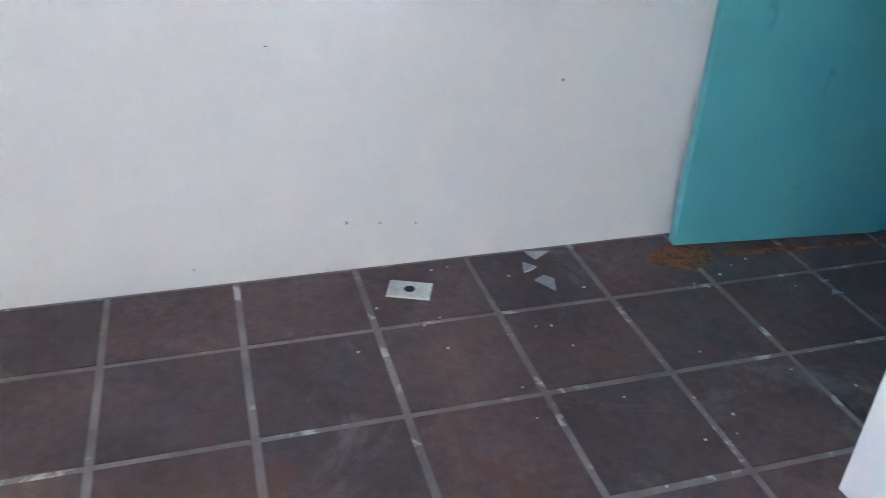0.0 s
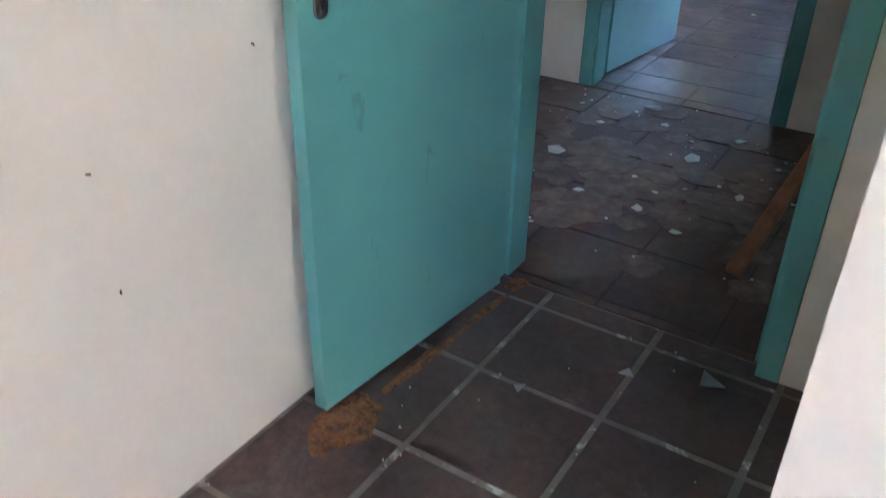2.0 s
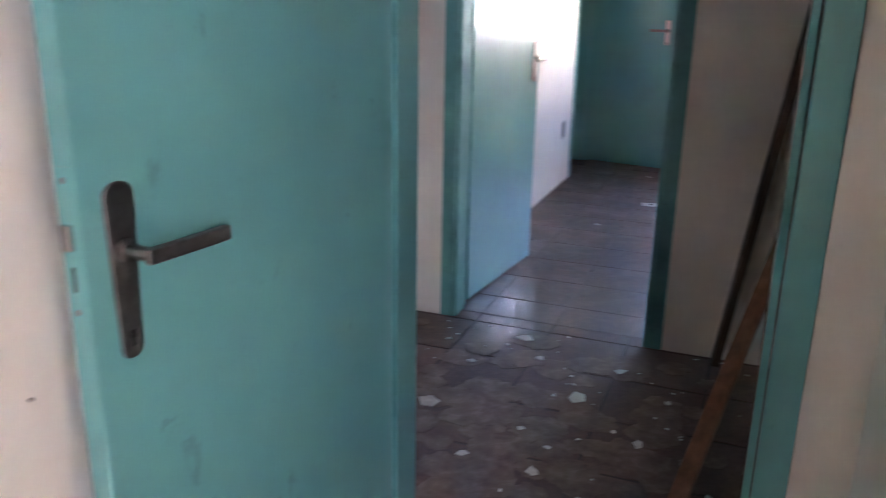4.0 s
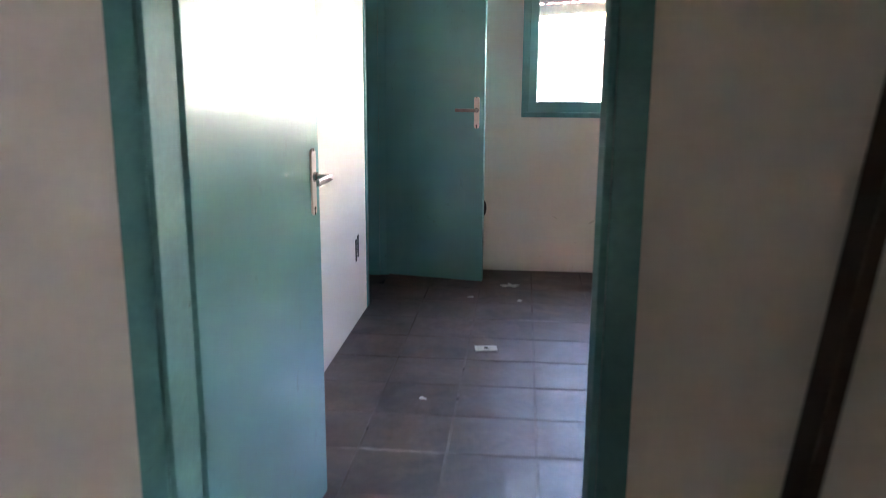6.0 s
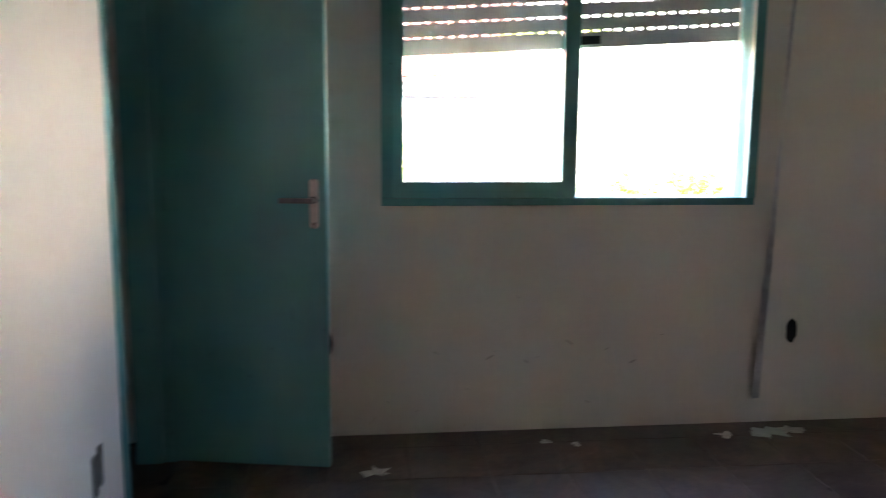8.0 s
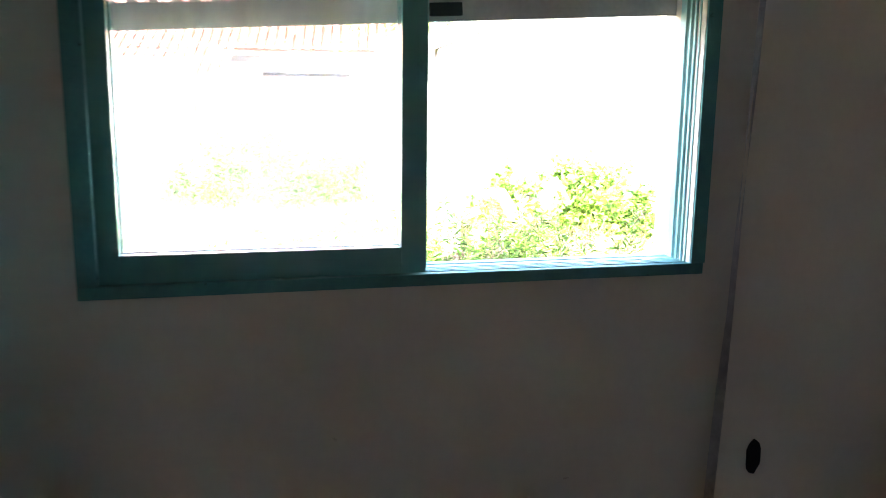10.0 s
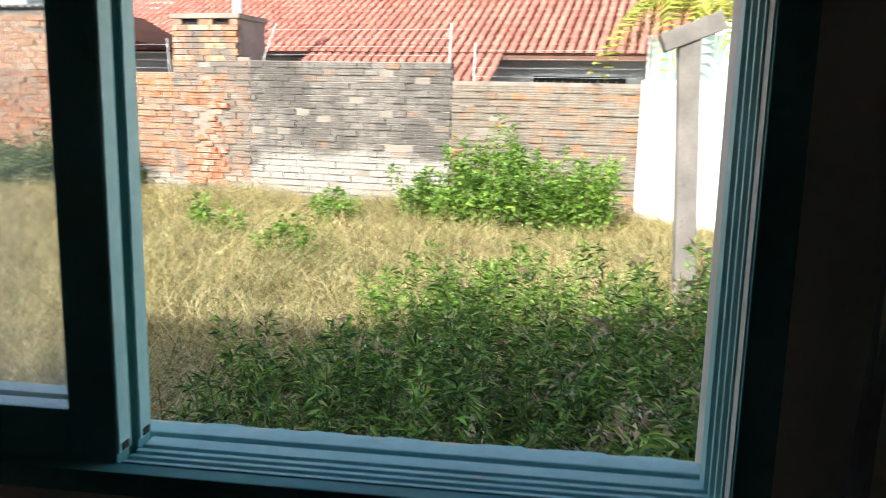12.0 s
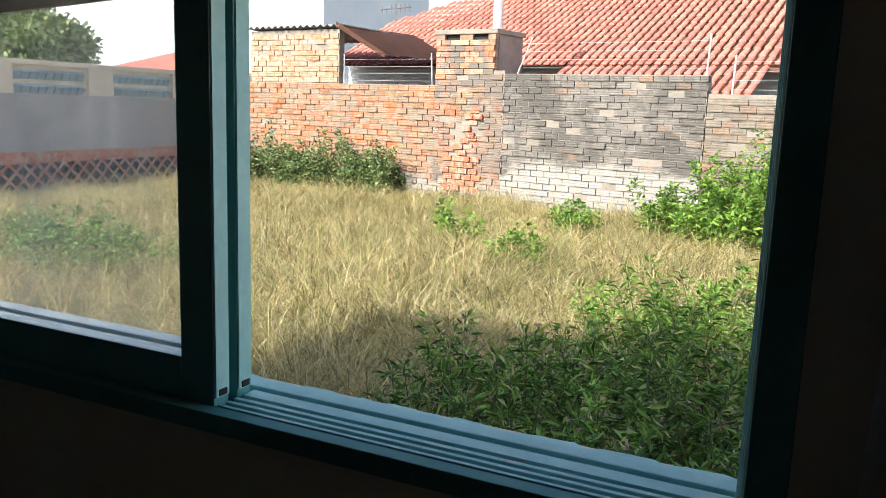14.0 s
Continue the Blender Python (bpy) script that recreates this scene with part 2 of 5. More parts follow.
def window_glass(name, lo, hi):
    m, n, l, p = mat(name)
    out = n["Material Output"]
    pos = position(n, l)
    t = n.new("ShaderNodeBsdfTransparent")
    g = n.new("ShaderNodeBsdfGlossy")
    g.inputs["Roughness"].default_value = 0.03
    lw = n.new("ShaderNodeLayerWeight")
    fr = n.new("ShaderNodeMapRange")
    fr.inputs[1].default_value, fr.inputs[3].default_value, fr.inputs[4].default_value = 0.55, 0.02, 0.35
    l.new(lw.outputs["Facing"], fr.inputs[0])
    clear = n.new("ShaderNodeMixShader")
    l.new(fr.outputs[0], clear.inputs[0])
    l.new(t.outputs[0], clear.inputs[1])
    l.new(g.outputs[0], clear.inputs[2])
    d = n.new("ShaderNodeBsdfDiffuse")
    d.inputs[0].default_value = (0.62, 0.64, 0.66, 1)
    tl = n.new("ShaderNodeBsdfTranslucent")
    tl.inputs[0].default_value = (0.66, 0.68, 0.70, 1)
    film = n.new("ShaderNodeMixShader")
    film.inputs[0].default_value = 0.6
    l.new(d.outputs[0], film.inputs[1])
    l.new(tl.outputs[0], film.inputs[2])
    a = noise_tex(n, l, 5, 6, 0.6, position(n, l, (1.2, 1, 0.35)))
    ar = ramp(n, [(0.35, (lo, lo, lo)), (0.78, (hi, hi, hi))])
    l.new(a.outputs[0], ar.inputs[0])
    s = noise_tex(n, l, 130, 2, 0.5, pos)
    sr = ramp(n, [(0.74, (0, 0, 0)), (0.78, (min(1, hi * 3),) * 3)])
    l.new(s.outputs[0], sr.inputs[0])
    dirt = mixc(n, l, ar.outputs[0], sr.outputs[0], 1.0, 'LIGHTEN')
    mx = n.new("ShaderNodeMixShader")
    l.new(dirt, mx.inputs[0])
    l.new(clear.outputs[0], mx.inputs[1])
    l.new(film.outputs[0], mx.inputs[2])
    l.new(mx.outputs[0], out.inputs[0])
    return m
M["glass"] = window_glass("dirty_window_glass", 0.08, 0.32)
M["glass_clean"] = window_glass("thinly_dusted_glass", 0.01, 0.04)

# ---- mesh helpers ----
def thing(name, m=None, label="", category="", group="", kind=""):
    ob = new(name)
    ob.empty_display_size = 0.1
    if m is not None:
        ob.matrix_world = m
    return tagged(ob, label, category, group, kind)

def part(name, bm, material, parent=None, label="", smooth=False):
    me = bpy.data.meshes.new(name)
    bm.normal_update()
    bm.to_mesh(me)
    bm.free()
    for one in (material if isinstance(material, (list, tuple)) else [material]):
        me.materials.append(one)
    if smooth:
        for f in me.polygons:
            f.use_smooth = True
    ob = new(name, me)
    if parent is not None:
        ob.parent = parent
    return tagged(ob, label)

def mesh_part(name, verts, faces, material, parent=None, label="", smooth=False):
    me = bpy.data.meshes.new(name)
    me.from_pydata(verts, [], faces)
    me.materials.append(material)
    if smooth:
        me.polygons.foreach_set("use_smooth", [True] * len(me.polygons))
    me.update()
    ob = new(name, me)
    if parent is not None:
        ob.parent = parent
    return tagged(ob, label)

def box(bm, x0, x1, y0, y1, z0, z1, m=None, bevel=0.0, mi=0):
    r = bmesh.ops.create_cube(bm, size=1, matrix=Matrix.Translation(((x0 + x1) / 2, (y0 + y1) / 2, (z0 + z1) / 2)) @ Matrix.Diagonal((x1 - x0, y1 - y0, z1 - z0, 1)))
    vs = r["verts"]
    if bevel:
        es = list({e for v in vs for e in v.link_edges})
        b = bmesh.ops.bevel(bm, geom=es, offset=bevel, segments=2, affect='EDGES', profile=0.6)
        vs = list({v for f in b["faces"] for v in f.verts} | {v for v in vs if v.is_valid})
        vs = [v for v in vs if v.is_valid]
    if mi:
        for f in {f for v in vs for f in v.link_faces}:
            f.material_index = mi
    if m is not None:
        bmesh.ops.transform(bm, matrix=m, verts=vs)
    return bm

def rod(bm, a, b, r, seg=10, r2=None):
    a, b = Vector(a), Vector(b)
    d = b - a
    m = Matrix.Translation((a + b) / 2) @ d.to_track_quat('Z', 'Y').to_matrix().to_4x4()
    bmesh.ops.create_cone(bm, cap_ends=True, segments=seg, radius1=r, radius2=r if r2 is None else r2, depth=d.length, matrix=m)
    return bm

def outline(bm, pts, z0, z1, m=None):
    """A flat plate with the outline pts, from z0 to z1."""
    lo = [bm.verts.new((x, y, z0)) for x, y in pts]
    hi = [bm.verts.new((x, y, z1)) for x, y in pts]
    bm.faces.new(hi)
    bm.faces.new(lo[::-1])
    for k in range(len(pts)):
        j = (k + 1) % len(pts)
        bm.faces.new((lo[k], lo[j], hi[j], hi[k]))
    if m is not None:
        bmesh.ops.transform(bm, matrix=m, verts=lo + hi)
    return bm

def wall(name, along, a0, a1, t0, t1, z0, z1, material, openings=(), label=""):
    """A wall that runs along x or y from a0 to a1, t0 to t1 thick, with openings (from, to, bottom, top)."""
    bm = bmesh.new()
    def piece(p0, p1, q0, q1):
        if p1 - p0 > 1e-4 and q1 - q0 > 1e-4:
            if along == "x":
                box(bm, p0, p1, t0, t1, q0, q1)
            else:
                box(bm, t0, t1, p0, p1, q0, q1)
    at = a0
    for o0, o1, b, t in sorted(openings):
        piece(at, o0, z0, z1)
        piece(o0, o1, z0, b)
        piece(o0, o1, t, z1)
        at = o1
    piece(at, a1, z0, z1)
    bmesh.ops.remove_doubles(bm, verts=bm.verts, dist=1e-5)
    return tagged(part(name, bm, material), label, "wall", kind="structure")

# ---- the rooms ----
H = 2.62
DOOR_H = 2.10
YD1a, YD1b = 0.655, 0.805
YD2a, YD2b = 2.305, 2.455
XBL, XBR = -0.512, 2.731
YW, YWO = 6.172, 6.378
WIN = (0.309, 1.898, 1.009, 2.16)

wall("wall_west_room", "y", -3.1, YD1a, -0.15, 0.0, 0, H, M["plaster"], label="cream painted plaster wall beside the tiled floor")
wall("wall_passage_end", "x", -2.0, 1.085, YD1a, YD1b, 0, H, M["plaster"], [(0.072, 0.890, 0, DOOR_H + 0.055)], "cream wall with the teal door opening")
wall("wall_passage_east", "y", -0.172, YD1a, 0.983, 1.085, 0, H, M["plaster"], label="cream partition wall beside the passage")
wall("wall_store_front", "x", 1.085, 3.2, -0.172, -0.130, 0, H, M["plaster"], [(1.110, 1.93, 0, DOOR_H + 0.055)], "cream wall with a teal door frame")
wall("wall_store_back", "x", 1.085, 3.2, 1.30, 1.40, 0, H, M["bath"], label="white store room wall")
wall("wall_room_east", "y", -3.1, 1.40, 3.2, 3.35, 0, H, M["plaster"], label="cream painted plaster wall")
wall("wall_room_south", "x", -0.15, 3.35, -3.25, -3.1, 0, H, M["plaster"], [(2.1, 2.7, 1.3, 1.9)], "cream wall with a window opening")
wall("wall_hall_west", "y", YD1b, YD2a, -2.15, -2.0, 0, H, M["plaster"], label="cream hall wall")
wall("wall_hall_north", "x", -2.15, XBR + 0.15, YD2a, YD2b, 0, H, M["plaster"], [(-0.384, 0.526, 0, DOOR_H + 0.055)], "cream hall wall with the teal door opening")
wall("wall_hall_east", "y", YD1b, YD2a, 1.05, 1.17, 0, H, M["plaster"], label="cream hall wall behind the leaning planks")
wall("wall_bedroom_west", "y", YD2b, YW, XBL - 0.15, XBL, 0, H, M["plaster"], [(5.226, 6.004, 0, DOOR_H + 0.055)], "cream wall with recessed sockets and a door")
wall("wall_bedroom_east", "y", YD2b, YW, XBR, XBR + 0.15, 0, H, M["plaster"], label="cream painted bedroom wall")
wall("wall_bedroom_north", "x", -2.15, XBR + 0.15, YW, YWO, -0.25, H, M["plaster"], [WIN], "cream wall with the sliding window, scuffed low down")
wall("wall_closet_west", "y", YD2b, YW, -2.15, -2.0, 0, H, M["plaster"], label="plain closet wall")

bm = bmesh.new()
box(bm, -2.3, 3.5, -3.4, YWO + 0.45, H, H + 0.15)
tagged(part("ceiling", bm, M["ceiling"]), "white painted flat ceiling", "ceiling", kind="structure")

def slab(name, x0, x1, y0, y1, top, material, label):
    bm = bmesh.new()
    box(bm, x0, x1, y0, y1, -0.25, top)
    return tagged(part(name, bm, material), label, "floor", kind="structure")
floor_a = slab("floor_room", -0.15, 3.35, -3.25, YD1a + 0.05, -0.0025, M["grout"], "brown ceramic tile floor with pale grout, dusty and stained")
floor_h = slab("floor_hall", -2.15, 3.35, YD1a + 0.05, YD2a + 0.08, -0.0025, M["grout_dark"], "grimy dark tile floor strewn with paint flakes")
floor_b = slab("floor_bedroom", -2.15, XBR + 0.15, YD2a + 0.08, YW, -0.0015, M["grout_b"], "worn glossy brown tile floor with dark joints")
bm = bmesh.new()
box(bm, 1.085, 3.2, -0.128, 1.30, -0.0025, 0.004)
tagged(part("floor_store", bm, M["screed"]), "dirty white floor with black mould", "floor", kind="structure")

# ---- doors ----
def handle_set(door, leaf, m, side, plate_mat, style):
    """Plate, lever and keyhole on one face of a leaf; m is the leaf's pose, side +1 or -1 its face along local y, lever points to the hinge."""
    w, th, hz = style["x"], style["th"], style["z"]
    y = side * th
    def bx(bm, x0, x1, ya, yb, z0, z1, bev=0.0):
        box(bm, x0, x1, min(ya, yb), max(ya, yb), z0, z1, m, bev)
    bm = bmesh.new()
    hw, ht = style["w"] / 2, style["h"]
    pts = []
    for a in range(0, 181, 20):
        pts.append((w + hw * math.cos(radians(a)), hz + 0.065 + hw * 0.75 * math.sin(radians(a))))
    lw = hw * style["taper"]
    for a in range(180, 361, 30):
        pts.append((w + lw * math.cos(radians(a)), hz - ht + 0.075 + lw * 0.8 * math.sin(radians(a))))
    rot = m @ Matrix(((1, 0, 0, 0), (0, 0, side, 0), (0, 1, 0, 0), (0, 0, 0, 1)))
    outline(bm, pts, th, th + 0.006, rot)
    bmesh.ops.recalc_face_normals(bm, faces=bm.faces)
    bmesh.ops.bevel(bm, geom=list(bm.edges), offset=0.0015, segments=1, affect='EDGES')
    part("handle_plate", bm, plate_mat, leaf, style["label"])
    bm = bmesh.new()
    p = lambda x, yy, z: m @ Vector((x, side * (th + yy), z))
    rod(bm, p(w, 0.004, hz), p(w, 0.014, hz), 0.014, 14)
    rod(bm, p(w, 0.01, hz), p(w, 0.052, hz), 0.0085, 12)
    d = style["dir"]
    q = m @ Matrix.Translation((w, side * (th + 0.052), hz)) @ Matrix.Rotation(side * d * 0.06, 4, 'Z')
    lx0, lx1 = (-0.009, 0.118) if d > 0 else (-0.118, 0.009)
    box(bm, lx0, lx1, -0.006, 0.006, -0.0095, 0.0095, q, 0.003)
    part("lever", bm, style["lever"], leaf, style["lever_label"])
    bm = bmesh.new()
    kx = m @ Matrix.Translation((w, side * (th + 0.0065), hz - ht * 0.55))
    box(bm, -0.003, 0.003, -0.0008, 0.0008, -0.013, 0.004, kx)
    box(bm, -0.005, 0.005, -0.0009, 0.0009, 0.0, 0.009, kx)
    part("keyhole", bm, M["black"], leaf)
    for zz in (hz + 0.075, hz - ht + 0.075):
        bm = bmesh.new()
        rod(bm, p(w, 0.005, zz), p(w, 0.0075, zz), 0.0045, 8)
        part("screw", bm, M["steel"], leaf)

def frame_parts(door, along, a0, a1, t0, t1, fw=0.056, stop=None, h=DOOR_H, proud=0.006, paint=None):
    """Two jambs and a head round an opening a0..a1 (outer edges), through a wall t0..t1."""
    q0, q1 = t0 - proud, t1 + proud
    def bx(bm, p0, p1, s0, s1, z0, z1, bev=0.003):
        if along == "x":
            box(bm, p0, p1, s0, s1, z0, z1, None, bev)
        else:
            box(bm, s0, s1, p0, p1, z0, z1, None, bev)
    for p0, p1, e in ((a0, a0 + fw, 1), (a1 - fw, a1, -1)):
        bm = bmesh.new()
        bx(bm, p0 + 0.001, p1 - 0.001, q0, q1, 0.001, h + fw)
        if stop:
            s = (p1, p1 + 0.013) if e > 0 else (p0 - 0.013, p0)
            bx(bm, s[0], s[1], stop[0], stop[1], 0.001, h, 0.002)
        part("jamb", bm, paint or M["teal"], door)
    bm = bmesh.new()
    bx(bm, a0 + fw, a1 - fw, q0, q1, h, h + fw)
    part("head", bm, M["teal"], door)

def leaf_part(door, hinge, free, th, zlo=0.008, label="", edge_side=1):
    hv, fv = Vector((*hinge, 0)), Vector((*free, 0))
    ang = math.atan2(fv.y - hv.y, fv.x - hv.x)
    width = (fv - hv).length
    m = Matrix.Translation(hv) @ Matrix.Rotation(ang, 4, 'Z')
    bm = bmesh.new()
    box(bm, 0, width, -th, th, zlo, DOOR_H - 0.004, m, 0.002)
    leaf = part("leaf", bm, M["teal"], door, label)
    for z in (0.25, 1.05, 1.85):
        bm = bmesh.new()
        rod(bm, m @ Vector((-0.008, edge_side * th, z - 0.045)), m @ Vector((-0.008, edge_side * th, z + 0.045)), 0.008, 10)
        part("hinge", bm, M["teal"], leaf)
    return leaf, m, width

# door at the end of the passage, opened back against the west wall
door_1 = thing("door_1", None, "teal gloss-painted flush door standing open with a steel lever handle", "door", kind="structure")
frame_parts(door_1, "x", 0.072, 0.890, YD1a, YD1b, stop=(YD1a + 0.05, YD1b))
leaf, lm, lw = leaf_part(door_1, (0.129, 0.648), (0.068, -0.017), 0.0175, 0.010, "teal flush door leaf with scuffs", -1)
handle_set(door_1, leaf, lm, 1, M["steel"], dict(x=lw - 0.052, th=0.0175, z=0.995, w=0.044, h=0.20, taper=0.72, dir=-1, lever=M["steel"], label="tarnished steel handle plate", lever_label="steel lever"))
bm = bmesh.new()
box(bm, lw - 0.0005, lw + 0.002, -0.011, 0.011, 0.90, 1.10, lm)
lock = part("lock_plate", bm, M["teal"], leaf, "teal-painted lock plate")
bm = bmesh.new()
box(bm, lw + 0.001, lw + 0.009, -0.007, 0.007, 1.005, 1.035, lm, 0.001)
part("latch", bm, M["chrome"], leaf, "metal latch")
for zz in (0.93, 1.085):
    bm = bmesh.new()
    rod(bm, lm @ Vector((lw + 0.001, 0, zz)), lm @ Vector((lw + 0.0032, 0, zz)), 0.004, 8)
    part("screw", bm, M["steel"], leaf)
bm = bmesh.new()
box(bm, lw + 0.0015, lw + 0.0025, -0.003, 0.003, 0.955, 0.985, lm)
part("bolt_slot", bm, M["black"], leaf)

# bedroom door, opened into the bedroom
door_2 = thing("door_2", None, "glossy teal flush door standing open into the bedroom", "door", kind="structure")
frame_parts(door_2, "x", -0.384, 0.526, YD2a, YD2b, stop=(YD2a, YD2b - 0.045), paint=M["teal_matte"])
leaf, lm, lw = leaf_part(door_2, (-0.343, 2.482), (-0.2715, 3.222), 0.0175, 0.012, "glossy teal leaf reflecting the window", 1)
handle_set(door_2, leaf, lm, -1, M["ivory"], dict(x=lw - 0.055, th=0.0175, z=1.005, w=0.036, h=0.17, taper=0.9, dir=-1, lever=M["chrome"], label="pale handle plate", lever_label="flat plated lever"))

# door in the bedroom's west wall, opened towards the window wall
door_3 = thing("door_3", None, "narrow teal flush door ajar beside the window wall", "door", kind="structure")
frame_parts(door_3, "y", 5.226, 6.004, XBL - 0.15, XBL, stop=(XBL - 0.15, XBL - 0.05))
leaf, lm, lw = leaf_part(door_3, (-0.515, 5.958), (0.096, 5.832), 0.0175, 0.012, "teal leaf in shade", 1)
handle_set(door_3, leaf, lm, -1, M["ivory"], dict(x=lw - 0.045, th=0.0175, z=1.055, w=0.034, h=0.17, taper=0.95, dir=-1, lever=M["steel"], label="ivory handle plate", lever_label="thin steel lever"))

# teal frame of the store room opening
door_4 = thing("door_4", None, "teal painted timber door frame without its door", "door frame", kind="structure")
frame_parts(door_4, "x", 1.110, 1.930, -0.172, -0.130, fw=0.058)
bm = bmesh.new()
box(bm, 1.1505, 1.1530, -0.1785, -0.1775, 0.01, DOOR_H)
part("joint_line", bm, M["groove"], door_4, "dark joint along the frame")
bm = bmesh.new()
box(bm, 1.174, 1.93, -0.170, -0.052, 0.0, 0.022, None, 0.003)
part("threshold", bm, M["teal_matte"], door_4, "worn teal threshold")
for yy in (-0.135, -0.09):
    bm = bmesh.new()
    rod(bm, (1.176, yy, 0.03), (1.93, yy, 0.03), 0.011, 12)
    part("sliding_track", bm, M["green_board"], door_4, "rounded dark green sliding track")

# ---- bedroom window ----
window_1 = thing("window_1", None, "teal steel sliding window, one half slid open, dirty glass", "window", kind="structure")
x0, x1, z0, z1 = WIN
FY0, FY1 = YW - 0.006, 6.300
def wbox(name, a0, a1, b0, b1, c0, c1, material=None, bev=0.002, label=""):
    bm = bmesh.new()
    box(bm, a0, a1, b0, b1, c0, c1, None, bev)
    return part(name, bm, material or M["teal"], window_1, label)
# frame
wbox("frame_post", x0, x0 + 0.045, FY0, FY1, z0 + 0.020, z1, M["teal_matte"])
wbox("frame_head", x0, x1, FY0, FY1, z1, z1 + 0.045)
# stepped sill and right-hand jamb; ridges coloured as daylit teal, grooves as shaded
wbox("sill_front", x0, x1 + 0.04, FY0, 6.193, z0 - 0.012, z0 + 0.019, M["teal_matte"])
wbox("jamb_front", x1 + 0.002, x1 + 0.045, FY0, 6.193, z0 + 0.019, z1, M["teal_matte"])
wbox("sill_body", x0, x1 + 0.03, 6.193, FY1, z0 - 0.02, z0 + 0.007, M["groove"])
wbox("jamb_back", x1 + 0.004, x1 + 0.045, 6.193, FY1 + 0.05, z0, z1)
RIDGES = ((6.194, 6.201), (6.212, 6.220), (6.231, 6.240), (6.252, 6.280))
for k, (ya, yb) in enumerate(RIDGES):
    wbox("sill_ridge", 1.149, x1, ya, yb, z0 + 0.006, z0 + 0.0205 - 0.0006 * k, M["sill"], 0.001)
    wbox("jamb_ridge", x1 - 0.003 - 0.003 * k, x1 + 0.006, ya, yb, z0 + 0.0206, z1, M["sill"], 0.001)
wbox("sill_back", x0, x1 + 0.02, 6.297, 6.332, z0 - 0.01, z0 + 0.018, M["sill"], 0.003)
# two sashes pushed to the same side, each with its glass
def sash(name, sx0, sx1, y, label, glass):
    s = wbox(name, sx0, sx0 + 0.05, y, y + 0.033, z0 + 0.009, z1, None, 0.002, label)
    for a0, a1, c0, c1 in ((sx1 - 0.064, sx1, z0 + 0.009, z1), (sx0 + 0.05, sx1 - 0.064, z0 + 0.009, z0 + 0.086), (sx0 + 0.05, sx1 - 0.064, z1 - 0.06, z1)):
        bm = bmesh.new()
        box(bm, a0, a1, y, y + 0.033, c0, c1, None, 0.002)
        part("sash_rail", bm, M["teal"], s)
    # edge strip in the lightened teal, standing in for daylight on it
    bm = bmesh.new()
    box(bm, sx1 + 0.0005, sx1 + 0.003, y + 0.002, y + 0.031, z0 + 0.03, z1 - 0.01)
    part("sash_edge", bm, M["sill"], s, "worn teal sash edge, daylight put into its colour")
    bm = bmesh.new()
    box(bm, sx1 + 0.0025, sx1 + 0.0045, y + 0.008, y + 0.025, z0 + 0.032, z0 + 0.042)
    part("roller_slot", bm, M["black"], s)
    bm = bmesh.new()
    box(bm, sx0 + 0.045, sx1 - 0.06, y + 0.014, y + 0.018, z0 + 0.08, z1 - 0.055)
    g = part("pane", bm, glass, s, "dusty speckled glass")
    g.visible_shadow = False
    return s
sash("sash", 0.352, 1.144, 6.193, "teal sliding sash with dirty glass", M["glass"])
sash("sash", 0.356, 1.147, 6.242, "teal sliding sash pushed behind the other", M["glass_clean"])
# outside ledge with a broken clay edge
random.seed(4)
for nm, y_in, y_out, za, zb, mm, lab in (("ledge", 6.20, YWO - 0.004, z0 - 0.05, z0 - 0.012, "sill_edge", "worn pink clay ledge"), ("ledge_paint", 6.332, YWO - 0.010, z0 - 0.012, z0 + 0.006, "sill", "chipped teal ledge paint, daylight put into its colour")):
    bm = bmesh.new()
    pts = [(x0 - 0.0, y_in), (x1 + 0.0, y_in)]
    xx = x1
    while xx > x0:
        pts.append((xx, y_out + (random.uniform(-0.004, 0.003) if random.random() < 0.75 else random.uniform(-0.014, -0.006))))
        xx -= random.uniform(0.008, 0.05)
    outline(bm, pts, za, zb)
    bmesh.ops.recalc_face_normals(bm, faces=bm.faces)
    part(nm, bm, M[mm], window_1, lab)

# roller shutter, let down crooked
shutter = thing("roller_shutter", pose(1.10, 6.335, 1.667, 0, -3.5, 0), "beige slatted roller shutter hanging crooked behind the window", "shutter")
for k in range(9):
    bm = bmesh.new()
    zz = 0.062 * k
    box(bm, -0.82, 0.82, -0.006, 0.006, zz + 0.011 if k else zz - 0.004, zz + 0.062, None, 0.003)
    if k:
        xx = -0.81
        while xx < 0.80:
            box(bm, xx, xx + 0.023, -0.004, 0.004, zz, zz + 0.0115)
            xx += 0.049
    part("slat", bm, M["shutter"], shutter)
bm = bmesh.new()
box(bm, 0.08, 0.17, -0.016, -0.006, 0.01, 0.045, None, 0.003)
part("stop_block", bm, M["black"], shutter, "dark rubber stop")
bm = bmesh.new()
box(bm, x0 - 0.05, x1 + 0.05, 6.30, YWO, z1 + 0.045, z1 + 0.3)
tagged(part("shutter_box", bm, M["plaster"]), "plain housing over the window", "trim", kind="structure")

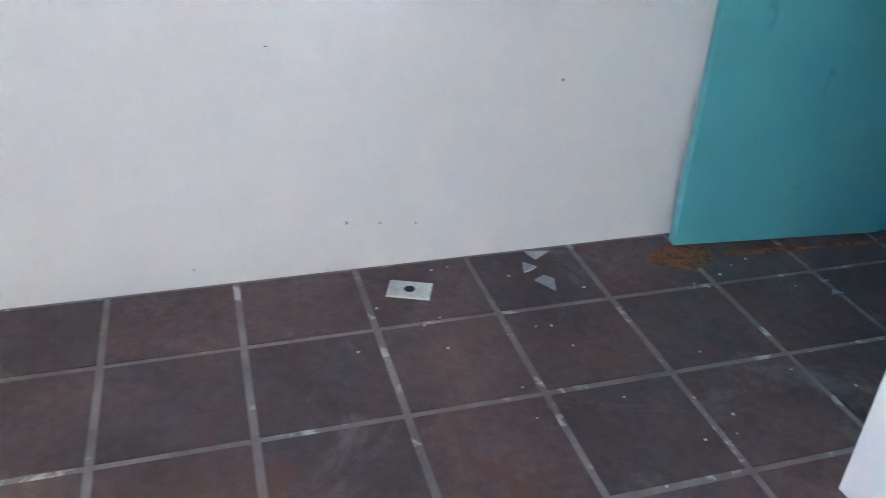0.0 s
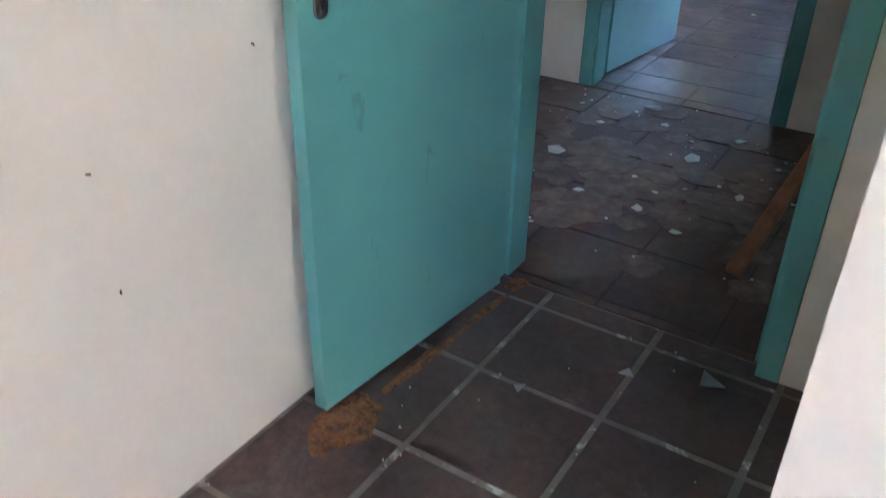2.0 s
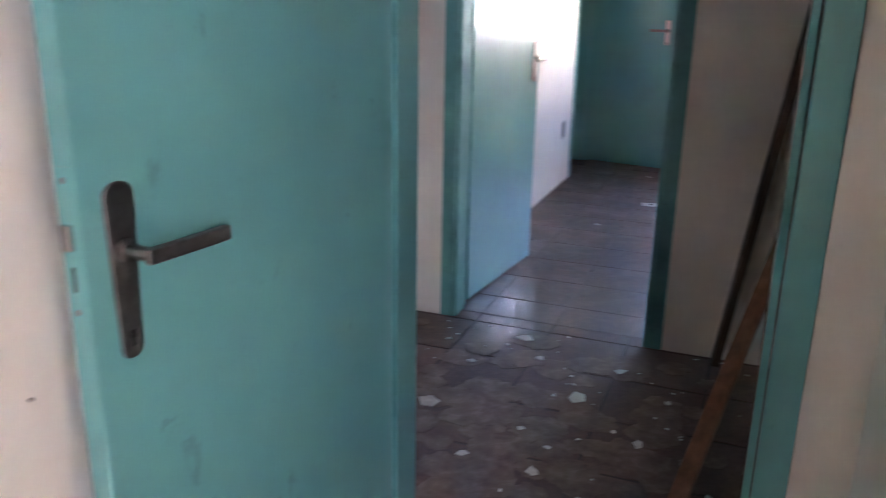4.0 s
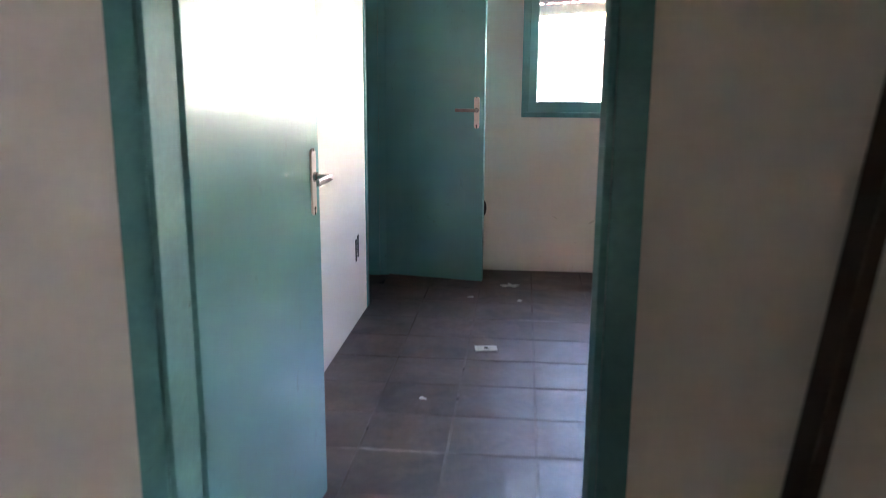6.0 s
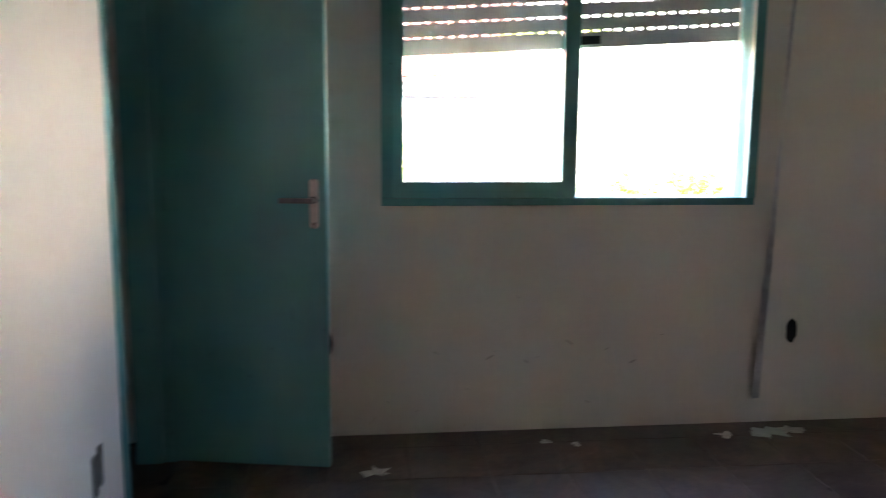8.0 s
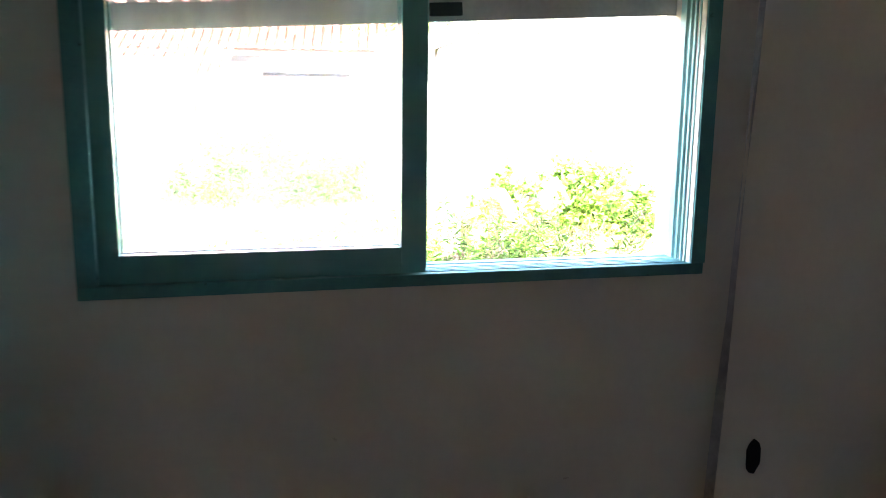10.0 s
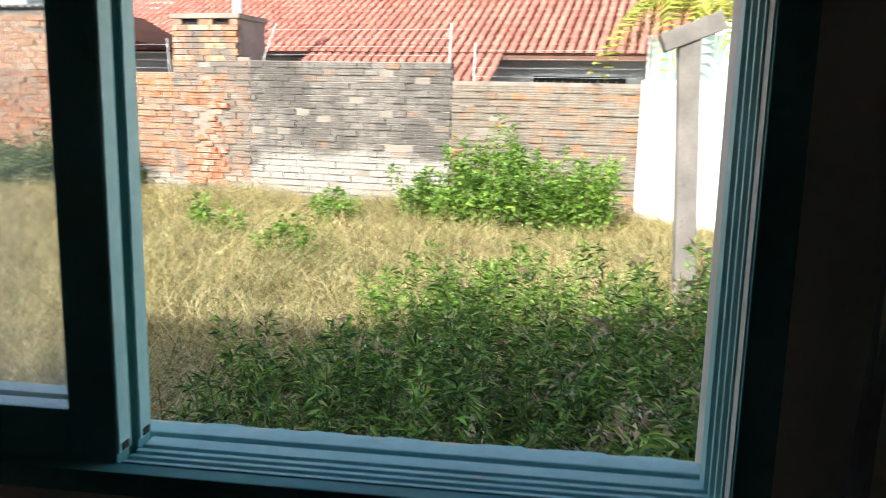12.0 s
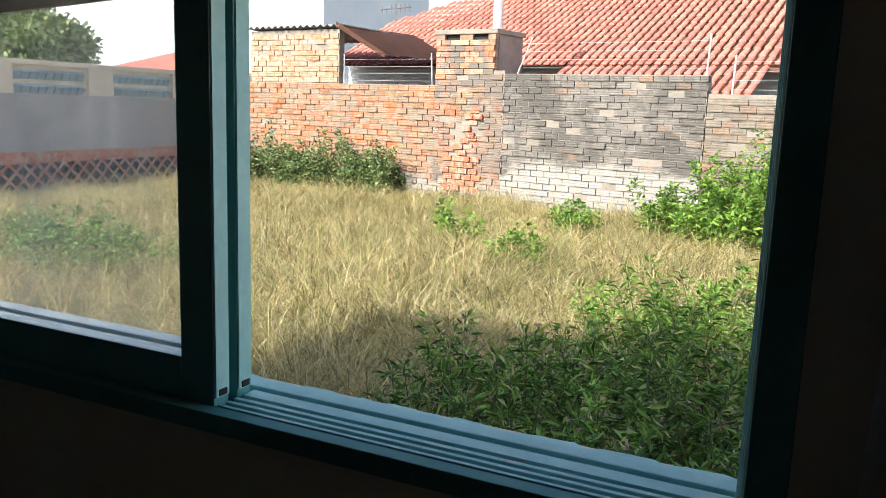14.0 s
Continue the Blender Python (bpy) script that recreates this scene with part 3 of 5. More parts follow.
# strap of the shutter
strap = thing("shutter_strap", None, "grey shutter pull strap hanging slack beside the window", "strap")
for off, z_end, half in ((0.0, 0.118, 0.0185), (0.020, 0.72, 0.012)):
    bm = bmesh.new()
    N = 30
    prev = None
    for k in range(N + 1):
        t = k / N
        z = 2.45 + (z_end - 2.45) * t
        x = 2.046 - 0.040 * t + 0.010 * math.sin(t * 5 + off * 90) + off * (1 - t * 0.9)
        y = YW - 0.024 - 0.012 * math.sin(t * 3.3) - off * 0.3
        tw = 0.1 + 1.25 * max(0, math.sin((1 - t) * 2.6 - 0.55)) + (0 if off == 0 else 0.45)
        dx, dy = half * math.cos(tw), half * math.sin(tw)
        row = [bm.verts.new((x - dx, y - dy, z)), bm.verts.new((x + dx, y + dy, z))]
        if prev:
            bm.faces.new((prev[0], prev[1], row[1], row[0]))
        prev = row
    bmesh.ops.solidify(bm, geom=list(bm.faces), thickness=0.002)
    part("band", bm, M["strap"], strap)

# ---- outside ----
GZ = -0.25
TH = -9.37
ME = pose(0, 17.805, 0, 0, 0, TH)      # along the far garden wall: x along it, y behind it
def out_pt(u, n, z=0.0):
    return ME @ Vector((u, n, z))

M["soil"] = surface("dry_soil", (0.16, 0.12, 0.07), (0.09, 0.07, 0.04), 2.5, 0.95, relief=0.6, fine=30)
bm = bmesh.new()
R = 1500
ys = [YWO, 9, 12, 15, 18, 24, 60, R]
for y0, y1 in zip(ys, ys[1:]):
    vs = [bm.verts.new((x, y, GZ)) for x, y in ((-R, y0), (R, y0), (R, y1), (-R, y1))]
    bm.faces.new(vs)
vs = [bm.verts.new((x, y, GZ - 0.02)) for x, y in ((-R, -R), (R, -R), (R, YWO), (-R, YWO))]
bm.faces.new(vs)
tagged(part("ground", bm, M["soil"]), "dry soil of an overgrown lot", "ground", kind="structure")

bm = bmesh.new()
box(bm, -2.6, 3.8, YWO + 0.02, YWO + 0.40, H + 0.14, H + 0.26)
box(bm, -2.6, 3.8, -3.7, YWO + 0.02, H + 0.15, H + 0.32)
tagged(part("roof_slab", bm, M["ceiling"]), "flat concrete roof edge of the house", "roof", kind="structure")

def leaf_mat(name, stops, rough=0.55, trans=0.25):
    m, n, l, p = mat(name)
    g = n.new("ShaderNodeNewGeometry")
    r = ramp(n, stops)
    l.new(g.outputs["Random Per Island"], r.inputs[0])
    big = noise_tex(n, l, 0.9, 4, 0.6, position(n, l))
    br = ramp(n, [(0.3, (0.75, 0.78, 0.7)), (0.7, (1.15, 1.12, 1.05))])
    l.new(big.outputs[0], br.inputs[0])
    col = mixc(n, l, r.outputs[0], br.outputs[0], 1.0, 'MULTIPLY')
    l.new(col, p.inputs["Base Color"])
    p.inputs["Roughness"].default_value = rough
    t = n.new("ShaderNodeBsdfTranslucent")
    l.new(col, t.inputs[0])
    mx = n.new("ShaderNodeMixShader")
    mx.inputs[0].default_value = trans
    l.new(p.outputs[0], mx.inputs[1])
    l.new(t.outputs[0], mx.inputs[2])
    l.new(mx.outputs[0], n["Material Output"].inputs[0])
    return m
M["straw"] = leaf_mat("dry_straw_grass", [(0, (0.045, 0.036, 0.014)), (0.22, (0.16, 0.115, 0.045)), (0.40, (0.44, 0.335, 0.15)), (0.72, (0.85, 0.74, 0.46)), (0.82, (0.30, 0.31, 0.09)), (1, (0.12, 0.19, 0.04))])
M["leaf"] = leaf_mat("bright_green_leaves", [(0, (0.06, 0.14, 0.02)), (0.5, (0.14, 0.27, 0.035)), (1, (0.26, 0.40, 0.07))])
M["leaf_dark"] = leaf_mat("dull_green_leaves", [(0, (0.05, 0.09, 0.03)), (0.5, (0.14, 0.21, 0.075)), (1, (0.30, 0.36, 0.17))])
M["leaf_near"] = leaf_mat("weed_leaves", [(0, (0.025, 0.065, 0.010)), (0.45, (0.095, 0.21, 0.025)), (0.85, (0.26, 0.45, 0.075)), (1, (0.46, 0.44, 0.18))], 0.5, 0.16)
M["dry_flower"] = leaf_mat("withered_brown_flowers", [(0, (0.26, 0.16, 0.12)), (0.6, (0.44, 0.30, 0.24)), (1, (0.58, 0.45, 0.38))])
M["stem"] = surface("green_brown_stems", (0.16, 0.15, 0.06), (0.09, 0.08, 0.04), 8, 0.8)

rng = np.random.default_rng(11)
def blades(count, xr, yr, length, width, lean, keep=None):
    """Bent grass blades as verts and quads; they lie over in swirling patches."""
    x, y = rng.uniform(*xr, count), rng.uniform(*yr, count)
    if keep is not None:
        k = keep(x, y)
        x, y = x[k], y[k]
    c = len(x)
    patch = 0.5 + 0.5 * np.sin(x * 1.7 + np.sin(y * 1.3) * 2) * np.sin(y * 2.1 + x * 0.6)
    L = rng.uniform(*length, c) * (0.65 + 0.5 * patch)
    a = 2.2 * np.sin(x * 1.9 + 0.7 * y) + 2.0 * np.cos(y * 1.6 - 0.5 * x) + rng.normal(0, 2.6, c)
    ln = np.clip(rng.normal(lean, 0.55, c), 0.05, 2.3)
    wd = rng.uniform(*width, c) / 2
    side = rng.uniform(0, np.pi, c)
    V = []
    for t in (0, 0.35, 0.7, 1.0):
        bend = ln * t
        r = L * t * np.sin(bend * 0.9)
        z = L * t * np.cos(bend * 0.8)
        cx, cy = x + np.cos(a) * r, y + np.sin(a) * r
        w = wd * (1 - 0.8 * t)
        V.append(np.stack([cx - np.cos(side) * w, cy - np.sin(side) * w, GZ + np.maximum(z, 0.01)], 1))
        V.append(np.stack([cx + np.cos(side) * w, cy + np.sin(side) * w, GZ + np.maximum(z, 0.01)], 1))
    V = np.stack(V, 1).reshape(-1, 3)
    base = np.arange(c)[:, None] * 8
    F = np.concatenate([base + np.array([k, k + 1, k + 3, k + 2]) for k in (0, 2, 4)], 0)
    return V, F
def numpy_part(name, V, F, material, parent=None, label=""):
    me = bpy.data.meshes.new(name)
    me.vertices.add(len(V))
    me.vertices.foreach_set("co", np.asarray(V, dtype=np.float32).ravel())
    nf, k = F.shape
    me.loops.add(nf * k)
    me.loops.foreach_set("vertex_index", F.astype(np.int32).ravel())
    me.polygons.add(nf)
    me.polygons.foreach_set("loop_start", np.arange(0, nf * k, k, dtype=np.int32))
    me.materials.append(material)
    me.update(calc_edges=True)
    ob = new(name, me)
    if parent is not None:
        ob.parent = parent
    return tagged(ob, label)
in_view = lambda x, y: (x > 1.9 - 1.75 * (y - 5.3)) & (x < 1.4 + 0.42 * (y - 5.0) + 0.6)
V1, F1 = blades(400000, (-10, 6), (8.0, 18.6), (0.20, 0.58), (0.004, 0.010), 1.6, keep=in_view)
V2, F2 = blades(30000, (-3, 3.5), (6.6, 11), (0.3, 0.6), (0.005, 0.010), 1.5, keep=in_view)
V = np.concatenate([V1, V2])
F = np.concatenate([F1, F2 + len(V1)])
tagged(numpy_part("dry_grass", V, F, M["straw"]), "tall yellow dry grass bent over in tufts", "grass", kind="stuff")

def leaf_cloud(centres, radii, count, size, narrow, shell=0.35):
    """Small folded leaves spread through several uneven clumps."""
    k = rng.integers(0, len(centres), count)
    d = rng.normal(size=(count, 3))
    d /= np.linalg.norm(d, axis=1)[:, None]
    rad = rng.uniform(shell, 1.0, count) ** 0.6 * rng.uniform(0.7, 1.12, count)
    p = np.asarray(centres)[k] + d * np.asarray(radii)[k] * rad[:, None]
    s = rng.uniform(*size, count)
    ax = d * 0.6 + rng.normal(size=(count, 3)) * 0.7 + np.array([0, 0, 0.15])
    ax /= np.linalg.norm(ax, axis=1)[:, None]
    b = np.cross(ax, rng.normal(size=(count, 3)))
    b /= np.linalg.norm(b, axis=1)[:, None]
    up = np.cross(ax, b)
    w = s * narrow
    V = np.stack([p, p + ax * (s * 0.45)[:, None] + b * w[:, None] + up * (w * 0.3)[:, None], p + ax * s[:, None] - up * (s * 0.15)[:, None], p + ax * (s * 0.45)[:, None] - b * w[:, None] + up * (w * 0.3)[:, None]], 1).reshape(-1, 3)
    F = np.arange(count)[:, None] * 4
    F = np.concatenate([F + np.array([0, 1, 2]), F + np.array([0, 2, 3])], 0)
    return V, F

def bush(label, base, area, height, shoots, per, size, narrow, spread, material, flowers=0, dome=1.0):
    """A shrub of many leafy shoots: area (x0, x1, y0, y1) round its foot, shoots of uneven height with leaves along them."""
    t = thing("bush", Matrix.Translation(base), label, "bush")
    x0, x1, y0, y1 = area
    gx, gy = rng.uniform(x0, x1, shoots), rng.uniform(y0, y1, shoots)
    cx, cy = (x0 + x1) / 2, (y0 + y1) / 2
    far = np.sqrt(((gx - cx) / max((x1 - x0) / 2, 0.01)) ** 2 + ((gy - cy) / max((y1 - y0) / 2, 0.01)) ** 2) / 1.42
    lump = 0.75 + 0.25 * np.sin(gx * 3.1 + gy * 2.3 + base[0]) * np.cos(gy * 2.7 - gx)
    hh = rng.uniform(*height, shoots) * lump * (1 - 0.45 * dome * far ** 2)
    tx = gx + rng.normal(0, 0.16, shoots) * (hh + 0.3)
    ty = gy + rng.normal(0, 0.16, shoots) * (hh + 0.3)
    bm = bmesh.new()
    for k in range(0, shoots, max(1, shoots // 90)):
        rod(bm, (gx[k], gy[k], 0), (tx[k], ty[k], hh[k]), 0.006, 4, 0.002)
    tagged(part("stem_tangle", bm, M["stem"], t), kind="stuff")
    n = shoots * per
    k = np.repeat(np.arange(shoots), per)
    s = 1 - rng.random(n) ** 1.5 * 0.85
    d = rng.normal(size=(n, 3))
    d[:, 2] = np.abs(d[:, 2]) * 0.5
    d /= np.linalg.norm(d, axis=1)[:, None]
    off = spread * rng.random(n) * (1.15 - 0.75 * s)
    p = np.stack([gx[k] + (tx - gx)[k] * s, gy[k] + (ty - gy)[k] * s, hh[k] * s], 1) + d * off[:, None]
    p[:, 2] = np.maximum(p[:, 2], 0.02)
    z = rng.uniform(*size, n) * (1.1 - 0.35 * s)
    ax = d + rng.normal(size=(n, 3)) * 0.45
    ax /= np.linalg.norm(ax, axis=1)[:, None]
    b = np.cross(ax, rng.normal(size=(n, 3)) * 0.7 + np.array([0, 0, 1.0]))
    b /= np.linalg.norm(b, axis=1)[:, None] + 1e-6
    up = np.cross(b, ax)
    w = z * narrow
    V = np.stack([p, p + ax * (z * 0.45)[:, None] + b * w[:, None] + up * (w * 0.35)[:, None], p + ax * z[:, None] - up * (z * 0.2)[:, None], p + ax * (z * 0.45)[:, None] - b * w[:, None] + up * (w * 0.35)[:, None]], 1).reshape(-1, 3)
    F = np.arange(n)[:, None] * 4
    F = np.concatenate([F + np.array([0, 1, 2]), F + np.array([0, 2, 3])], 0)
    tagged(numpy_part("foliage", V, F, material, t), kind="stuff")
    if flowers:
        k = rng.integers(0, shoots, flowers)
        c = np.stack([tx[k], ty[k], hh[k]], 1)
        q = np.repeat(c, 16, 0) + rng.normal(0, 0.026, (flowers * 16, 3)) * np.array([1.3, 1.3, 0.8])
        z = rng.uniform(0.008, 0.019, len(q))
        ax = np.clip(rng.normal(size=(len(q), 3)), -1.1, 1.1)
        b = np.clip(rng.normal(size=(len(q), 3)), -1.1, 1.1)
        V = np.stack([q, q + ax * z[:, None], q + b * z[:, None]], 1).reshape(-1, 3)
        tagged(numpy_part("withered_bloom", V, np.arange(len(V)).reshape(-1, 3), M["dry_flower"], t, "withered brown flower heads"), kind="stuff")
    return t

random.seed(21)
GREEN = "bright green leafy bush before the brick wall"
bush("tall " + GREEN, (0.95, 16.1, GZ), (-1.15, 1.5, -0.55, 0.6), (0.9, 1.85), 130, 95, (0.05, 0.12), 0.26, 0.20, M["leaf"])
bush("low bright green bush in dry grass", (-1.15, 15.6, GZ), (-0.3, 0.3, -0.2, 0.2), (0.6, 1.1), 16, 70, (0.05, 0.11), 0.26, 0.18, M["leaf"])
bush("dull green creeper heaped against the brick wall", (-7.3, 18.35, GZ), (-1.9, 1.9, -0.5, 0.35), (0.8, 1.5), 170, 85, (0.05, 0.11), 0.3, 0.20, M["leaf_dark"])
bush("small green weed in dry grass", (-2.05, 14.2, GZ), (-0.3, 0.15, -0.1, 0.1), (0.7, 1.1), 9, 45, (0.05, 0.11), 0.28, 0.13, M["leaf"])
bush("small green weed in dry grass", (-1.05, 13.3, GZ), (-0.2, 0.25, -0.1, 0.1), (0.6, 0.95), 11, 45, (0.05, 0.1), 0.28, 0.13, M["leaf"])
bush("broad green weeds among long dry grass", (-4.6, 10.9, GZ), (-1.9, 0.9, -0.8, 0.7), (0.35, 0.75), 150, 50, (0.04, 0.09), 0.2, 0.14, M["leaf_near"])
bush("dense green weeds with withered flower heads under the window", (1.25, 8.35, GZ), (-1.0, 0.5, -1.1, 1.2), (0.45, 1.05), 210, 90, (0.04, 0.10), 0.11, 0.10, M["leaf_near"], 110, 0.6)
bush("dense green weeds with withered flower heads under the window", (2.6, 8.5, GZ), (-0.9, 1.1, -1.5, 1.2), (0.5, 1.18), 280, 90, (0.04, 0.10), 0.11, 0.10, M["leaf_near"], 400, 0.5)
bush("fresh green weeds at the edge of the dry grass", (1.5, 10.3, GZ), (-1.0, 1.8, -0.6, 0.8), (0.5, 1.1), 170, 75, (0.04, 0.10), 0.14, 0.11, M["leaf"], 40, 0.7)
bush("bright green creeper over rubble", (4.2, 13.2, GZ), (-0.6, 1.3, -0.7, 0.7), (0.7, 1.35), 120, 75, (0.06, 0.13), 0.36, 0.16, M["leaf"])

# ---- far garden wall ----
def brick_mat(name, bricks, mortar, grime, grime_at, grime_scale, lime=None, lime_z=0.55, moss=None):
    m, n, l, p = mat(name)
    pos = position(n, l)
    o = n.new("ShaderNodeObjectInfo").outputs["Random"]
    g = n.new("ShaderNodeNewGeometry").outputs["Random Per Island"]
    add = n.new("ShaderNodeMath")
    add.operation = 'ADD'
    l.new(o, add.inputs[0])
    l.new(g, add.inputs[1])
    fr = n.new("ShaderNodeMath")
    fr.operation = 'FRACT'
    l.new(add.outputs[0], fr.inputs[0])
    r = ramp(n, bricks)
    l.new(fr.outputs[0], r.inputs[0])
    fine = noise_tex(n, l, 14, 5, 0.65, pos)
    fr2 = ramp(n, [(0.3, (0.7, 0.7, 0.7)), (0.7, (1.15, 1.15, 1.15))])
    l.new(fine.outputs[0], fr2.inputs[0])
    col = mixc(n, l, r.outputs[0], fr2.outputs[0], 1.0, 'MULTIPLY')
    sm = noise_tex(n, l, 7, 6, 0.7, pos, 0.6)
    smr = ramp(n, [(0.48, (0, 0, 0)), (0.57, (0.85, 0.85, 0.85))])
    l.new(sm.outputs[0], smr.inputs[0])
    col = mixc(n, l, col, mortar, smr.outputs[0])
    gr = noise_tex(n, l, grime_scale, 6, 0.65, pos, 0.5)
    grr = ramp(n, [(grime_at, (0, 0, 0)), (grime_at + 0.14, (0.92, 0.92, 0.92))])
    l.new(gr.outputs[0], grr.inputs[0])
    col = mixc(n, l, col, grime, grr.outputs[0])
    if lime:
        sep = n.new("ShaderNodeSeparateXYZ")
        l.new(pos, sep.inputs[0])
        wob = n.new("ShaderNodeMath")
        wob.operation = 'MULTIPLY_ADD'
        wob.inputs[1].default_value = 1.6
        l.new(noise_tex(n, l, 1.1, 6, 0.7, pos).outputs[0], wob.inputs[0])
        l.new(sep.outputs[2], wob.inputs[2])
        lr = ramp(n, [(0, (1, 1, 1)), (0.5, (1, 1, 1)), (0.62, (0, 0, 0))])
        mr = n.new("ShaderNodeMapRange")
        mr.inputs[1].default_value, mr.inputs[2].default_value = lime_z + 0.8 - 1, lime_z + 0.8 + 1
        l.new(wob.outputs[0], mr.inputs[0])
        l.new(mr.outputs[0], lr.inputs[0])
        col = mixc(n, l, col, lime, lr.outputs[0])
    wv = n.new("ShaderNodeTexWave")
    wv.wave_type, wv.bands_direction = 'BANDS', 'Z'
    wv.inputs["Scale"].default_value = 9.0
    wv.inputs["Distortion"].default_value = 0.7
    wv.inputs["Detail"].default_value = 3
    wv.inputs["Detail Scale"].default_value = 1.6
    l.new(pos, wv.inputs["Vector"])
    ribs = ramp(n, [(0.06, (0.58, 0.55, 0.53)), (0.3, (1.0, 1.0, 1.0)), (1, (1.06, 1.06, 1.06))])
    l.new(wv.outputs[0], ribs.inputs[0])
    col = mixc(n, l, col, ribs.outputs[0], 0.28, 'MULTIPLY')
    l.new(col, p.inputs["Base Color"])
    p.inputs["Roughness"].default_value = 0.9
    hs = n.new("ShaderNodeMath")
    hs.operation = 'ADD'
    l.new(fine.outputs[0], hs.inputs[0])
    l.new(wv.outputs[0], hs.inputs[1])
    bump(n, l, p, hs.outputs[0], 0.3, 0.012)
    return m
ORANGE = [(0, (0.30, 0.11, 0.05)), (0.3, (0.42, 0.16, 0.07)), (0.55, (0.34, 0.18, 0.105)), (0.8, (0.27, 0.18, 0.13)), (1, (0.46, 0.19, 0.085))]
M["brick"] = brick_mat("weathered_orange_brick", ORANGE, (0.30, 0.225, 0.17), (0.20, 0.165, 0.135), 0.53, 1.1, lime=(0.30, 0.275, 0.245), lime_z=0.12)
M["brick_pillar"] = brick_mat("soot_stained_orange_brick", ORANGE, (0.28, 0.245, 0.21), (0.15, 0.135, 0.12), 0.43, 1.5, lime=(0.30, 0.275, 0.245), lime_z=0.12)
M["brick_dark"] = brick_mat("blackened_grey_brick", [(0, (0.115, 0.104, 0.095)), (0.6, (0.165, 0.15, 0.138)), (0.93, (0.19, 0.17, 0.155)), (1, (0.27, 0.16, 0.10))], (0.19, 0.176, 0.163), (0.085, 0.079, 0.073), 0.45, 1.3, lime=(0.30, 0.285, 0.265), lime_z=0.45)
M["brick_pale"] = brick_mat("mortar_smeared_brick", [(0, (0.25, 0.16, 0.105)), (0.4, (0.18, 0.155, 0.125)), (0.8, (0.21, 0.165, 0.125)), (1, (0.36, 0.16, 0.08))], (0.21, 0.19, 0.165), (0.12, 0.108, 0.097), 0.52, 1.4)
M["brick_shed"] = brick_mat("pale_orange_brick", [(0, (0.40, 0.21, 0.125)), (0.5, (0.46, 0.27, 0.17)), (1, (0.38, 0.18, 0.10))], (0.40, 0.32, 0.26), (0.26, 0.20, 0.16), 0.60, 1.4)
M["brick_red"] = brick_mat("raw_red_brick", [(0, (0.42, 0.12, 0.06)), (0.5, (0.50, 0.17, 0.09)), (1, (0.36, 0.12, 0.07))], (0.42, 0.3, 0.24), (0.30, 0.14, 0.09), 0.7, 2)
M["mortar"] = surface("rough_grey_mortar", (0.29, 0.255, 0.22), (0.18, 0.16, 0.14), 3, 0.95, relief=0.6, fine=40)

BRICK_L, BRICK_H, JOINT = 0.225, 0.092, 0.013
bm = bmesh.new()
box(bm, -BRICK_L / 2, BRICK_L / 2, -0.05, 0.05, 0, BRICK_H)
brick_mesh = bpy.data.meshes.new("brick")
bm.to_mesh(brick_mesh)
bm.free()
brick_by_mat = {}
def brick_of(material):
    if material.name not in brick_by_mat:
        me = brick_mesh.copy()
        me.materials.append(material)
        brick_by_mat[material.name] = me
    return brick_by_mat[material.name]

def brick_section(name, label, u0, u1, z0, z1, material, singles=0, hole=None, n0=0.0, rough=0.012):
    """A stretch of the brick wall: a mortar core, and every brick its own body; those nearest the middle are parts of their own."""
    t = thing(name, ME, label, "wall", kind="structure")
    bm = bmesh.new()
    box(bm, u0, u1, n0 + 0.016, n0 + 0.16, GZ - 0.05, z1 - 0.01)
    part("core", bm, M["mortar"], t)
    verts, faces, made = [], [], 0
    random.seed(int(abs(u0) * 37) + 5)
    rows = int((z1 - z0) / (BRICK_H + JOINT))
    for r in range(rows):
        z = z0 + r * (BRICK_H + JOINT)
        u = u0 + (0.12 if r % 2 else 0.0) - 0.12
        while u < u1:
            a, b = max(u, u0), min(u + BRICK_L, u1)
            u += BRICK_L + JOINT * random.uniform(0.5, 1.3)
            if b - a < 0.04 or random.random() < 0.003:
                continue
            c = (a + b) / 2
            if hole and hole(c, z):
                continue
            dn = n0 + random.uniform(-rough, rough) * (1 if random.random() < 0.85 else 2)
            tilt = random.uniform(-0.012, 0.012)
            hh = BRICK_H * random.uniform(0.92, 1.06)
            if made < singles and b - a > 0.9 * BRICK_L:
                ob = new("brick", brick_of(material))
                ob.parent = t
                ob.matrix_basis = Matrix.Translation((c, dn + 0.05, z)) @ Matrix.Rotation(tilt, 4, 'Y') @ Matrix.Diagonal(((b - a) / BRICK_L, 1, hh / BRICK_H, 1))
                made += 1
                continue
            k = len(verts)
            for zz in (z, z + hh):
                for xx, yy in ((a, dn), (b, dn), (b, dn + 0.1), (a, dn + 0.1)):
                    verts.append((xx, yy + random.uniform(-0.003, 0.003), zz + (xx - c) * tilt))
            faces += [(k, k + 1, k + 5, k + 4), (k + 1, k + 2, k + 6, k + 5), (k + 3, k, k + 4, k + 7), (k + 4, k + 5, k + 6, k + 7), (k, k + 3, k + 2, k + 1)]
    tagged(mesh_part("brickwork", verts, faces, material, t), kind="stuff")
    return t

